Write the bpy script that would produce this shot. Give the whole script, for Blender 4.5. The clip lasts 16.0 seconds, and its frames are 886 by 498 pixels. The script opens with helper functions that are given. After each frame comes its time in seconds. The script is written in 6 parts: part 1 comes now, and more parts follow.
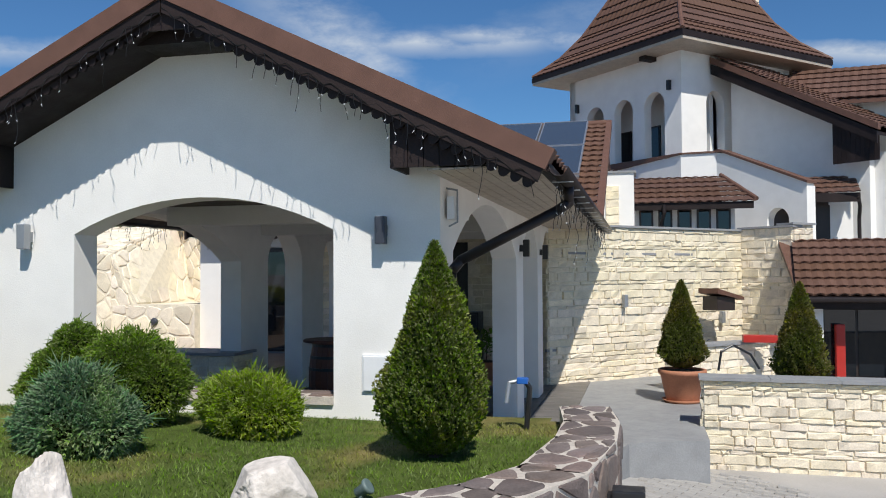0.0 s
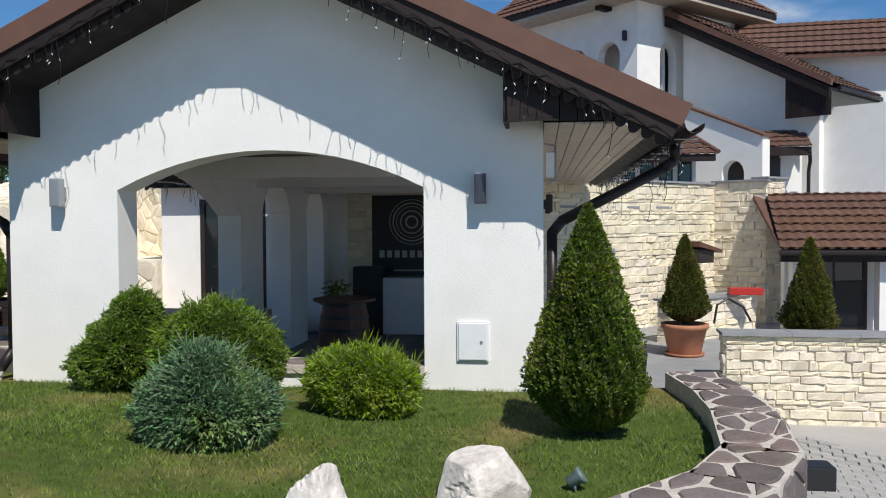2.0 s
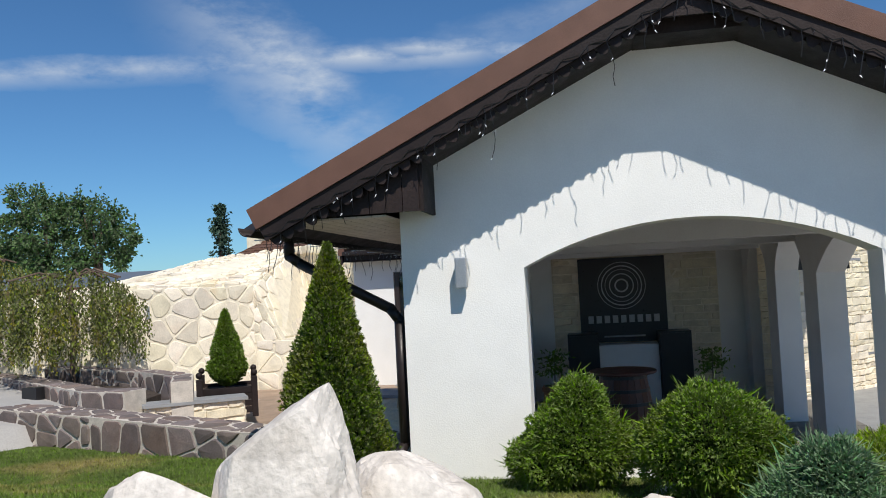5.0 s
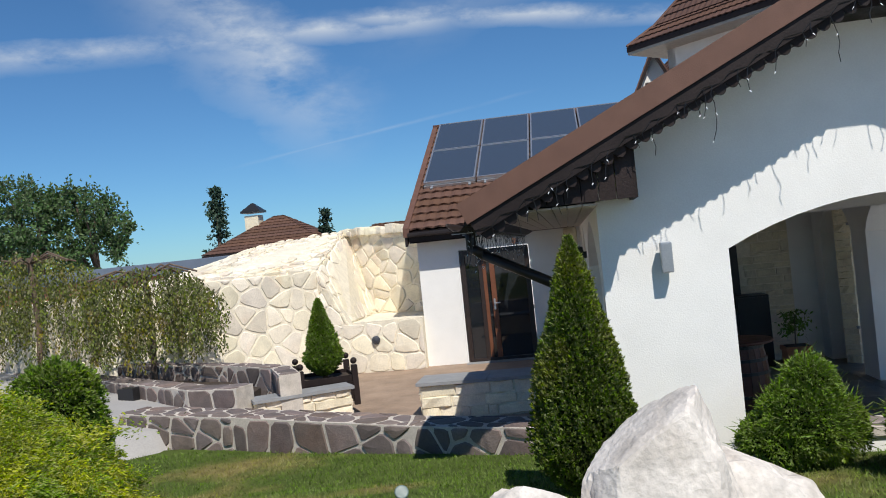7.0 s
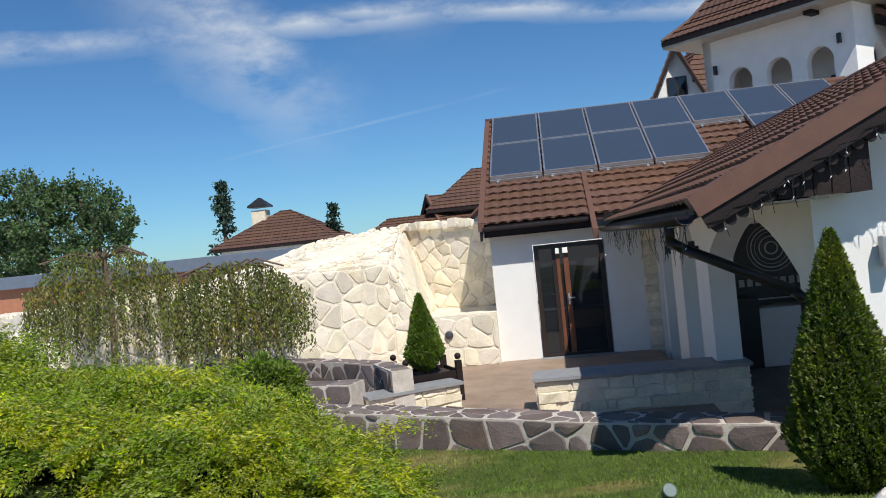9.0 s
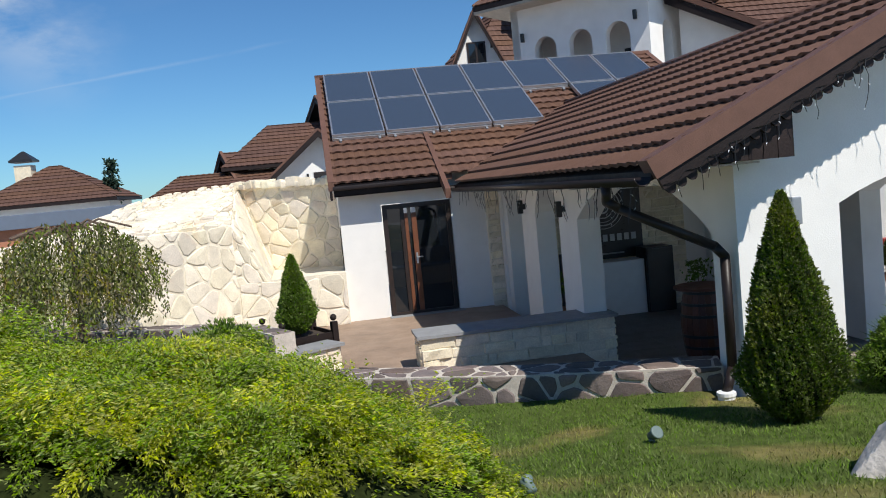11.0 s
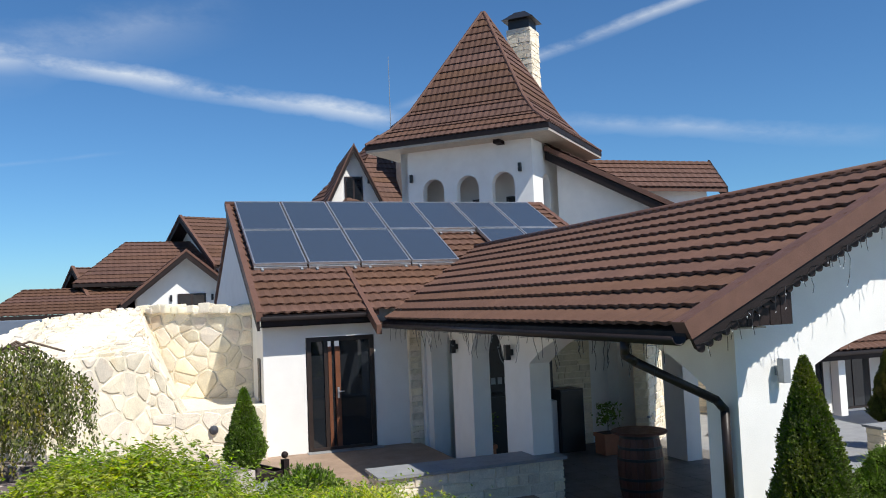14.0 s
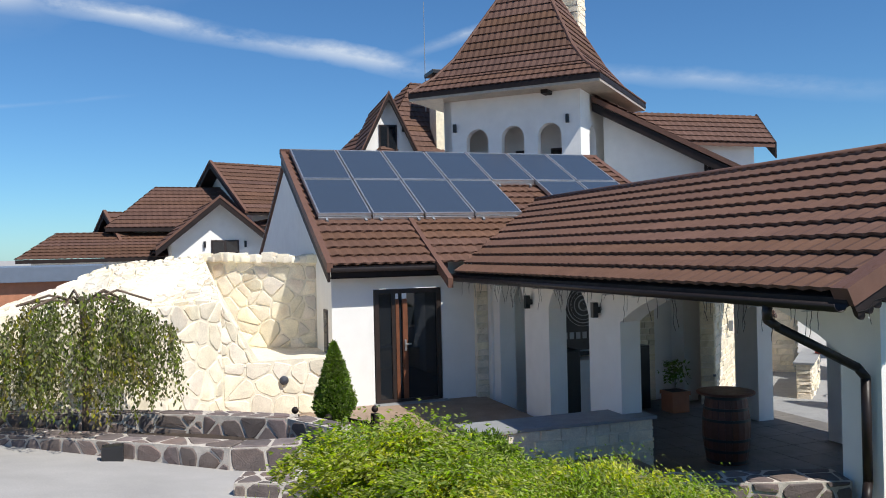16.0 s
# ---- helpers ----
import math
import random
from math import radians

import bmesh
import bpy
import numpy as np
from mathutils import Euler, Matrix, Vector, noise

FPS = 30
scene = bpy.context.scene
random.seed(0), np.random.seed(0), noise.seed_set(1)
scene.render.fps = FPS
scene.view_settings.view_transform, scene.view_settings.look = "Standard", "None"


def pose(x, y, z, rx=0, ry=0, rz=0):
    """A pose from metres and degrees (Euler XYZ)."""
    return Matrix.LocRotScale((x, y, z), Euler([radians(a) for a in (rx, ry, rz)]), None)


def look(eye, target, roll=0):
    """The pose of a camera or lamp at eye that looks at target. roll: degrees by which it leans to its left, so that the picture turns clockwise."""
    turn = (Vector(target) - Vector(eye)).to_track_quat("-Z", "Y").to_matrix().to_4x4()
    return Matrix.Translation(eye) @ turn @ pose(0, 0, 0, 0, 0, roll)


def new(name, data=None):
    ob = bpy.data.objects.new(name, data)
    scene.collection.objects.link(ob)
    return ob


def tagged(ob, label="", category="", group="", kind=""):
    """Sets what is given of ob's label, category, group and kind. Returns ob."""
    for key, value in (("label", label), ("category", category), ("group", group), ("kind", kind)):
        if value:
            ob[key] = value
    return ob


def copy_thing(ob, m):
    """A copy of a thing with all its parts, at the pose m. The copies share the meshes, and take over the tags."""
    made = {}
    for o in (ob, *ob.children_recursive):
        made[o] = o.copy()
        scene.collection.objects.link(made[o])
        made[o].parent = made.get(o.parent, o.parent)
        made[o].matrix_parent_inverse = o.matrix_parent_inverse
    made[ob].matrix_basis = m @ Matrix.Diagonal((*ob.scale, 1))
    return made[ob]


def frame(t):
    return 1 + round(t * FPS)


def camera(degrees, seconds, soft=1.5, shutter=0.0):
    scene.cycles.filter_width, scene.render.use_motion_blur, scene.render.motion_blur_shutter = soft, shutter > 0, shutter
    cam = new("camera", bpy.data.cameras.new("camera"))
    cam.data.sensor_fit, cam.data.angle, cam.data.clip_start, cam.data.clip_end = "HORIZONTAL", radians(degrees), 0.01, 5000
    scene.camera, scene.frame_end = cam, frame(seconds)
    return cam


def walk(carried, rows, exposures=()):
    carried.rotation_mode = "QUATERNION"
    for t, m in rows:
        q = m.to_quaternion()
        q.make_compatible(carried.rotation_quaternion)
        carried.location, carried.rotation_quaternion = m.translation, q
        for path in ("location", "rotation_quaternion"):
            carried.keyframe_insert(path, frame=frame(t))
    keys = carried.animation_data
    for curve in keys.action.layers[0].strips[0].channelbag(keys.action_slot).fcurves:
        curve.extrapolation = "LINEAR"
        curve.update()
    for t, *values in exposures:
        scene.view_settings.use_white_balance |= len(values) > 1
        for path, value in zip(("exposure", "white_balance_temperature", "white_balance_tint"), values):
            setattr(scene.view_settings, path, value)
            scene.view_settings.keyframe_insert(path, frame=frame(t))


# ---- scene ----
cam = camera(56.5, 16.0, soft=1.0)
PATH = [
    (0, (-0.023, 0.615, 1.94), (-0.492, 2.558, 2.001), -0.3),
    (0.5, (-0.43, 0.593, 1.971), (-0.849, 2.547, 1.899), -0.7),
    (1, (-0.835, 0.676, 1.989), (-1.161, 2.647, 1.904), 0.0),
    (1.5, (-1.265, 0.764, 2.012), (-1.565, 2.741, 1.946), -0.2),
    (2, (-1.72, 0.79, 2.06), (-1.956, 2.775, 1.993), -0.3),
    (2.5, (-2.18, 0.903, 2.114), (-2.392, 2.892, 2.092), -0.1),
    (3, (-2.697, 0.928, 2.132), (-2.915, 2.916, 2.166), -0.1),
    (3.5, (-3.168, 0.971, 2.127), (-3.401, 2.957, 2.178), -0.1),
    (4, (-3.68, 1.002, 2.109), (-4.022, 2.972, 2.178), -1.3),
    (4.5, (-4.224, 0.971, 2.175), (-4.575, 2.939, 2.247), -2.3),
    (5, (-4.782, 0.91, 2.237), (-5.134, 2.877, 2.323), -2.9),
    (5.2, (-5.005, 0.953, 2.236), (-5.358, 2.92, 2.33), -2.8),
    (7.3, (-6.829, 0.690, 2.569), (-7.128, 2.667, 2.570), -6.2),
    (7.5, (-7.029, 0.700, 2.584), (-7.330, 2.677, 2.584), -6.3),
    (8, (-7.497, 0.659, 2.668), (-7.789, 2.637, 2.678), -6.3),
    (8.2, (-7.673, 0.630, 2.684), (-7.968, 2.608, 2.713), -6.3),
    (10.3, (-9.422, 0.564, 2.807), (-9.318, 2.556, 2.674), -3.4),
    (10.5, (-9.562, 0.566, 2.843), (-9.373, 2.552, 2.696), -3.4),
    (11, (-9.879, 0.639, 2.854), (-9.603, 2.613, 2.696), -5.5),
    (11.5, (-10.245, 0.697, 2.905), (-9.93, 2.666, 2.745), -5.4),
    (12, (-10.556, 0.664, 2.986), (-10.009, 2.582, 2.831), -3.9),
    (12.5, (-10.817, 0.761, 3.026), (-10.211, 2.666, 2.949), -3.6),
    (13, (-11.139, 0.817, 3.068), (-10.527, 2.718, 3.174), -3.0),
    (13.5, (-11.446, 0.718, 3.131), (-10.813, 2.611, 3.254), -2.7),
    (14, (-11.784, 0.763, 3.155), (-11.094, 2.637, 3.28), -2.4),
    (14.5, (-12.209, 0.852, 3.19), (-11.569, 2.741, 3.336), -1.7),
    (15, (-12.506, 0.886, 3.251), (-11.93, 2.801, 3.282), -0.3),
    (15.5, (-12.652, 1.082, 3.26), (-11.994, 2.97, 3.247), -1.2),
    (16, (-12.827, 1.44, 3.276), (-12.16, 3.326, 3.279), -1.3),
]
walk(cam, [(t, look(eye, target, roll)) for t, eye, target, roll in PATH], exposures=[(0.0, 0.08), (5.0, 0.08), (8.2, 0.10), (10.3, 0.18), (12.0, 0.24), (13.0, 0.34), (16.0, 0.34)])

# ---- light ----
SUN_AZ, SUN_EL = radians(28), radians(53)     # to the right of the facade's normal, above the horizon
to_sun = Vector((math.sin(SUN_AZ) * math.cos(SUN_EL), -math.cos(SUN_AZ) * math.cos(SUN_EL), math.sin(SUN_EL)))
sun = new("sun", bpy.data.lights.new("sun", "SUN"))
sun.data.energy, sun.data.angle, sun.data.color = 4.5, radians(0.53), (1.0, 0.955, 0.88)
sun.matrix_world = look((0, 0, 40), Vector((0, 0, 40)) - to_sun)
world = bpy.data.worlds.new("sky")
scene.world = world
world.use_nodes = True
wn, wl = world.node_tree.nodes, world.node_tree.links
sky = wn.new("ShaderNodeTexSky")
sky.sky_type, sky.sun_disc = "NISHITA", False
sky.sun_elevation, sky.sun_rotation = SUN_EL, math.pi - SUN_AZ
sky.altitude, sky.air_density, sky.dust_density, sky.ozone_density = 700, 1.0, 0.25, 2.6
coord = wn.new("ShaderNodeTexCoord")


def wmath(op, a, b=None, clamp=False):
    n = wn.new("ShaderNodeMath")
    n.operation, n.use_clamp = op, clamp
    for i, v in enumerate((a, b)):
        if v is None:
            continue
        if isinstance(v, (int, float)):
            n.inputs[i].default_value = v
        else:
            wl.new(v, n.inputs[i])
    return n.outputs[0]


def streak(normal, spread, lo, hi, scale, stretch, along, a0, a1, seed):
    """Wisps of ice cloud along the great circle with that normal, from a0 to a1 along a direction."""
    d = wn.new("ShaderNodeVectorMath")
    d.operation = "DOT_PRODUCT"
    wl.new(coord.outputs["Generated"], d.inputs[0])
    d.inputs[1].default_value = Vector(normal).normalized()
    mp = wn.new("ShaderNodeMapping")
    mp.inputs["Scale"].default_value = stretch
    mp.inputs["Location"].default_value = (seed, seed * 2, 0)
    wl.new(coord.outputs["Generated"], mp.inputs[0])
    nz = wn.new("ShaderNodeTexNoise")
    nz.inputs["Scale"].default_value, nz.inputs["Detail"].default_value, nz.inputs["Roughness"].default_value = scale, 6, 0.62
    wl.new(mp.outputs[0], nz.inputs[0])
    wob = wmath("MULTIPLY", wmath("SUBTRACT", nz.outputs[0], 0.5), spread * 1.6)
    dist = wmath("ABSOLUTE", wmath("ADD", d.outputs["Value"], wob))
    core = wmath("SUBTRACT", 1.0, wmath("DIVIDE", dist, spread), True)
    e = wn.new("ShaderNodeVectorMath")
    e.operation = "DOT_PRODUCT"
    wl.new(coord.outputs["Generated"], e.inputs[0])
    e.inputs[1].default_value = Vector(along).normalized()
    run = wn.new("ShaderNodeMapRange")
    run.interpolation_type = "SMOOTHSTEP"
    wl.new(e.outputs["Value"], run.inputs[0])
    run.inputs[1].default_value, run.inputs[2].default_value = a0, a1
    tex = wn.new("ShaderNodeMapRange")
    wl.new(nz.outputs[0], tex.inputs[0])
    tex.inputs[1].default_value, tex.inputs[2].default_value = lo, hi
    return wmath("MULTIPLY", wmath("MULTIPLY", core, tex.outputs[0]), run.outputs[0])


def way(az, el):
    """The direction at az degrees to the right of +y and el degrees up."""
    a, e = radians(az), radians(el)
    return Vector((math.sin(a) * math.cos(e), math.cos(a) * math.cos(e), math.sin(e)))


CLOUDS = [  # two ends of each wisp (azimuth, elevation), half width, density
    ((-46, 13), (-6, 15.5), 0.018, 0.8, 1.0), ((-27, 20), (-15.5, 9.5), 0.075, 1.1, 2.0), ((-15, 16.4), (19, 12.2), 0.015, 0.9, 3.0),
    ((18, 13.6), (47, 20.6), 0.009, 0.75, 4.0), ((26, 12.2), (48, 9), 0.014, 0.4, 6.0), ((-20, 7.5), (-4, 10), 0.003, 0.35, 8.0), ((-10, 15), (4, 19), 0.04, 0.4, 7.0),
]
cover = None
for (a, b, w, dens, seed) in CLOUDS:
    A, B = way(*a), way(*b)
    mid = (A + B).normalized()
    edge = A.dot(mid)
    s = wmath("MULTIPLY", streak(A.cross(B), w, 0.3, 0.7, 9.0, (1, 1, 2.2), mid, edge - 0.012, edge + 0.02, seed), dens)
    cover = s if cover is None else wmath("MAXIMUM", cover, s)
mixc = wn.new("ShaderNodeMix")
mixc.data_type = "RGBA"
wl.new(cover, mixc.inputs[0])
tint = wn.new("ShaderNodeMix")
tint.data_type, tint.blend_type = "RGBA", "MULTIPLY"
tint.inputs[0].default_value = 1.0
wl.new(sky.outputs[0], tint.inputs[6])
tint.inputs[7].default_value = (0.55, 0.90, 1.18, 1)
wl.new(tint.outputs[2], mixc.inputs[6])
mixc.inputs[7].default_value = (8.2, 8.8, 9.4, 1)
back = wn["Background"]
back.inputs[1].default_value = 0.078
wl.new(mixc.outputs[2], back.inputs[0])


# ---- materials ----
def material(name, base, rough=0.7, metal=0.0, vary=0.12, scale=6.0, fine=90.0, bump=0.15, dirt=None, island=0.0, per_object=0.0, coarse=1.3, spec=0.5):
    """A surface with two scales of variation, fine relief and, where given, a second colour in patches."""
    m = bpy.data.materials.new(name)
    m.use_nodes = True
    n, l = m.node_tree.nodes, m.node_tree.links
    bs = n["Principled BSDF"]
    bs.inputs["Metallic"].default_value = metal
    bs.inputs["Specular IOR Level"].default_value = spec
    tc = n.new("ShaderNodeTexCoord")

    def nz(s, detail=4.0):
        t = n.new("ShaderNodeTexNoise")
        t.inputs["Scale"].default_value, t.inputs["Detail"].default_value = s, detail
        l.new(tc.outputs["Object"], t.inputs[0])
        return t.outputs[0]

    def ramp(src, a, b, lo, hi):
        r = n.new("ShaderNodeMapRange")
        l.new(src, r.inputs[0])
        for i, v in enumerate((a, b, lo, hi)):
            r.inputs[i + 1].default_value = v
        return r.outputs[0]

    def mul(col, fac):
        x = n.new("ShaderNodeMix")
        x.data_type, x.blend_type = "RGBA", "MULTIPLY"
        x.inputs[0].default_value = 1.0
        l.new(col, x.inputs[6])
        l.new(fac, x.inputs[7])
        return x.outputs[2]

    rgb = n.new("ShaderNodeRGB")
    rgb.outputs[0].default_value = (*base, 1)
    col = rgb.outputs[0]
    if dirt:
        d = n.new("ShaderNodeMix")
        d.data_type = "RGBA"
        l.new(ramp(nz(coarse, 6.0), dirt[1], dirt[1] + 0.18, 0, dirt[2]), d.inputs[0])
        l.new(col, d.inputs[6])
        d.inputs[7].default_value = (*dirt[0], 1)
        col = d.outputs[2]
    col = mul(col, ramp(nz(scale), 0.3, 0.7, 1 - vary, 1 + vary))
    col = mul(col, ramp(nz(fine, 2.0), 0.3, 0.7, 1 - vary * 0.8, 1 + vary * 0.8))
    for amount, kind in ((island, "ShaderNodeNewGeometry"), (per_object, "ShaderNodeObjectInfo")):
        if amount:
            g = n.new(kind)
            src = g.outputs["Random Per Island" if kind.endswith("Geometry") else "Random"]
            hsv = n.new("ShaderNodeHueSaturation")
            l.new(col, hsv.inputs["Color"])
            l.new(ramp(src, 0, 1, 1 - amount, 1 + amount), hsv.inputs["Value"])
            w = n.new("ShaderNodeMath")
            w.operation = "FRACT"
            k = n.new("ShaderNodeMath")
            k.operation = "MULTIPLY"
            k.inputs[1].default_value = 7.31
            l.new(src, k.inputs[0])
            l.new(k.outputs[0], w.inputs[0])
            l.new(ramp(w.outputs[0], 0, 1, 0.5 - 0.06 * amount, 0.5 + 0.06 * amount), hsv.inputs["Hue"])
            l.new(ramp(w.outputs[0], 0, 1, 1 - amount * 0.8, 1 + amount * 0.8), hsv.inputs["Saturation"])
            col = hsv.outputs[0]
    l.new(col, bs.inputs["Base Color"])
    l.new(ramp(nz(scale * 2.3), 0.3, 0.7, max(0.02, rough - 0.08), min(1, rough + 0.08)), bs.inputs["Roughness"])
    if bump:
        b = n.new("ShaderNodeBump")
        b.inputs["Strength"].default_value, b.inputs["Distance"].default_value = bump, 0.01
        l.new(nz(fine, 5.0), b.inputs["Height"])
        l.new(b.outputs[0], bs.inputs["Normal"])
    return m


PLASTER = material("white_plaster", (0.83, 0.815, 0.78), 0.88, vary=0.03, scale=3.0, fine=80, bump=0.16, dirt=((0.70, 0.68, 0.64), 0.55, 0.35), coarse=0.7)
ROOF = material("brown_roof_tile", (0.128, 0.068, 0.046), 0.7, vary=0.10, scale=2.5, fine=160, bump=0.3, dirt=((0.160, 0.086, 0.058), 0.5, 0.6), per_object=0.07, spec=0.25)
ROOF_FAR = material("brown_roof_tile_far", (0.115, 0.062, 0.044), 0.7, spec=0.25, vary=0.12, scale=1.6, fine=40, bump=0.2, island=0.12)
FLASH = material("brown_flashing", (0.135, 0.070, 0.050), 0.55, spec=0.3, vary=0.12, scale=5, fine=220, bump=0.25)
WOOD = material("dark_stained_wood", (0.020, 0.013, 0.012), 0.6, spec=0.25, vary=0.25, scale=3, fine=60, bump=0.25, per_object=0.15)
GUTTER = material("dark_brown_gutter", (0.022, 0.016, 0.015), 0.4, spec=0.3, vary=0.10, scale=8, bump=0.05)
SOFFIT = material("beige_soffit_board", (0.42, 0.36, 0.29), 0.5, vary=0.12, scale=6, fine=30, bump=0.1, island=0.08)
STONE = material("pale_limestone", (0.76, 0.675, 0.515), 0.85, vary=0.12, scale=5, fine=45, bump=0.6, dirt=((0.66, 0.52, 0.34), 0.58, 0.5), per_object=0.14, island=0.08, coarse=2.0)
FLAG = material("pale_flagstone", (0.75, 0.675, 0.53), 0.85, vary=0.10, scale=4, fine=40, bump=0.6, dirt=((0.58, 0.40, 0.24), 0.56, 0.5), per_object=0.18, island=0.10, coarse=1.6)
MORTAR = material("white_mortar", (0.76, 0.69, 0.55), 0.9, vary=0.10, scale=9, fine=70, bump=0.6)
ANDESITE = material("grey_brown_andesite", (0.155, 0.125, 0.115), 0.8, vary=0.18, scale=6, fine=60, bump=0.5, dirt=((0.20, 0.135, 0.115), 0.5, 0.6), per_object=0.28, coarse=2.0)
JOINT = material("pale_joint", (0.52, 0.47, 0.41), 0.9, vary=0.15, scale=9, fine=80, bump=0.5)
SLATE = material("grey_slate_cap", (0.27, 0.275, 0.28), 0.6, vary=0.10, scale=4, fine=60, bump=0.2)
FLOOR = material("grey_floor_tile", (0.15, 0.14, 0.13), 0.55, vary=0.10, scale=2, fine=60, bump=0.1, per_object=0.08)
STAMPED = material("brown_stamped_concrete", (0.30, 0.215, 0.155), 0.7, vary=0.18, scale=2.5, fine=50, bump=0.3)
PAVER = material("grey_pavers", (0.36, 0.345, 0.325), 0.8, vary=0.10, scale=1.2, fine=60, bump=0.3, island=0.10, per_object=0.08)
ROCK = material("white_boulder", (0.66, 0.605, 0.55), 0.9, vary=0.14, scale=5, fine=28, bump=0.9, dirt=((0.42, 0.37, 0.32), 0.50, 0.6), coarse=4.0)
TERRA = material("terracotta", (0.42, 0.18, 0.10), 0.75, vary=0.10, scale=7, fine=50, bump=0.15)
SOIL = material("dark_soil", (0.05, 0.035, 0.025), 0.95, vary=0.3, scale=12, fine=70, bump=0.8)
BARK = material("bark", (0.13, 0.09, 0.065), 0.9, vary=0.25, scale=9, fine=60, bump=0.8)
METAL = material("grey_metal", (0.32, 0.34, 0.36), 0.4, metal=0.4, vary=0.06, bump=0.03)
ALU = material("aluminium_frame", (0.55, 0.56, 0.58), 0.35, metal=0.8, vary=0.05, bump=0.03)
BLACK = material("black_metal", (0.018, 0.018, 0.02), 0.4, vary=0.1, bump=0.03)
WHITE = material("white_paint", (0.78, 0.79, 0.80), 0.45, vary=0.03, bump=0.03)
FRAME = material("dark_brown_frame", (0.030, 0.020, 0.017), 0.4, vary=0.15, bump=0.05)
DOORWOOD = material("red_brown_door", (0.16, 0.060, 0.030), 0.4, vary=0.15, scale=5, fine=30, bump=0.1)
RED = material("red_plastic", (0.45, 0.03, 0.02), 0.4, vary=0.05, bump=0.02)
BARREL = material("stained_barrel_oak", (0.105, 0.034, 0.018), 0.5, vary=0.2, scale=4, fine=45, bump=0.3, per_object=0.15)
BLUE = material("blue_plastic", (0.02, 0.12, 0.45), 0.4, vary=0.05, bump=0.02)
SIGN = material("black_sign_board", (0.012, 0.013, 0.017), 0.35, vary=0.05, bump=0.01)
SIGNWHITE = material("grey_white_sign_print", (0.42, 0.43, 0.45), 0.5, vary=0.05, bump=0.0)
WIRE = material("dark_cable", (0.02, 0.02, 0.022), 0.5, vary=0.05, bump=0.0)
BULB = material("clear_bulb_cap", (0.62, 0.64, 0.66), 0.25, vary=0.05, bump=0.0)
LAWN = material("lawn", (0.072, 0.102, 0.023), 0.95, spec=0.1, vary=0.25, scale=7, fine=120, bump=0.8, dirt=((0.25, 0.19, 0.08), 0.52, 0.75), coarse=0.9)
BLADE = material("grass_blade", (0.112, 0.172, 0.03), 0.7, spec=0.2, vary=0.2, scale=1.2, fine=6, bump=0.0, dirt=((0.30, 0.24, 0.09), 0.53, 0.8), coarse=0.9, island=0.3)
TANK = material("steel_blue_sheet", (0.14, 0.17, 0.22), 0.4, vary=0.05, bump=0.02)


def leafy(name, base, island=0.3, dirt=None, trans=0.25):
    m = material(name, base, 0.6, vary=0.15, scale=3, fine=14, bump=0.0, island=island, dirt=dirt, coarse=2.2, spec=0.3)
    n, l = m.node_tree.nodes, m.node_tree.links
    bs = n["Principled BSDF"]
    t = n.new("ShaderNodeBsdfTranslucent")
    l.new(bs.inputs["Base Color"].links[0].from_socket, t.inputs[0])
    mx = n.new("ShaderNodeMixShader")
    mx.inputs[0].default_value = trans
    l.new(bs.outputs[0], mx.inputs[1])
    l.new(t.outputs[0], mx.inputs[2])
    l.new(mx.outputs[0], n["Material Output"].inputs[0])
    return m


THUJA = leafy("thuja_green", (0.115, 0.165, 0.024), 0.45, ((0.23, 0.23, 0.035), 0.5, 0.7))
CONE = leafy("potted_conifer_green", (0.11, 0.13, 0.022), 0.4, ((0.21, 0.16, 0.04), 0.47, 0.8))
GOLD = leafy("golden_juniper", (0.54, 0.56, 0.05), 0.3, ((0.32, 0.38, 0.04), 0.48, 0.7), 0.45)
GREENB = leafy("green_juniper", (0.14, 0.22, 0.03), 0.3, ((0.22, 0.27, 0.035), 0.5, 0.6))
GREENGOLD = leafy("green_gold_juniper", (0.25, 0.35, 0.036), 0.35, ((0.34, 0.38, 0.045), 0.5, 0.7), 0.42)
BLUEJ = leafy("blue_juniper", (0.15, 0.25, 0.125), 0.35, ((0.24, 0.33, 0.09), 0.47, 0.85))
BIRCH = leafy("weeping_leaf", (0.15, 0.17, 0.048), 0.45, ((0.28, 0.20, 0.055), 0.50, 0.7))
TREELEAF = leafy("tree_leaf", (0.10, 0.16, 0.06), 0.35)
FIRLEAF = leafy("fir_leaf", (0.05, 0.09, 0.06), 0.3)
# near-black: the shade deep inside the foliage is put into this colour
INNER = material("painted_inner_shade", (0.018, 0.024, 0.007), 0.95, spec=0.05, vary=0.3, scale=8, fine=40, bump=0.6)


def glassy(name, tint_, rough=0.04, spec=0.6):
    m = bpy.data.materials.new(name)
    m.use_nodes = True
    bs = m.node_tree.nodes["Principled BSDF"]
    bs.inputs["Base Color"].default_value = (*tint_, 1)
    bs.inputs["Roughness"].default_value = rough
    bs.inputs["Specular IOR Level"].default_value = spec
    return m


PANE = glassy("dark_window_glass", (0.014, 0.017, 0.021), 0.03, 0.7)
SOLAR = glassy("solar_absorber_glass", (0.045, 0.060, 0.085), 0.16, 1.0)


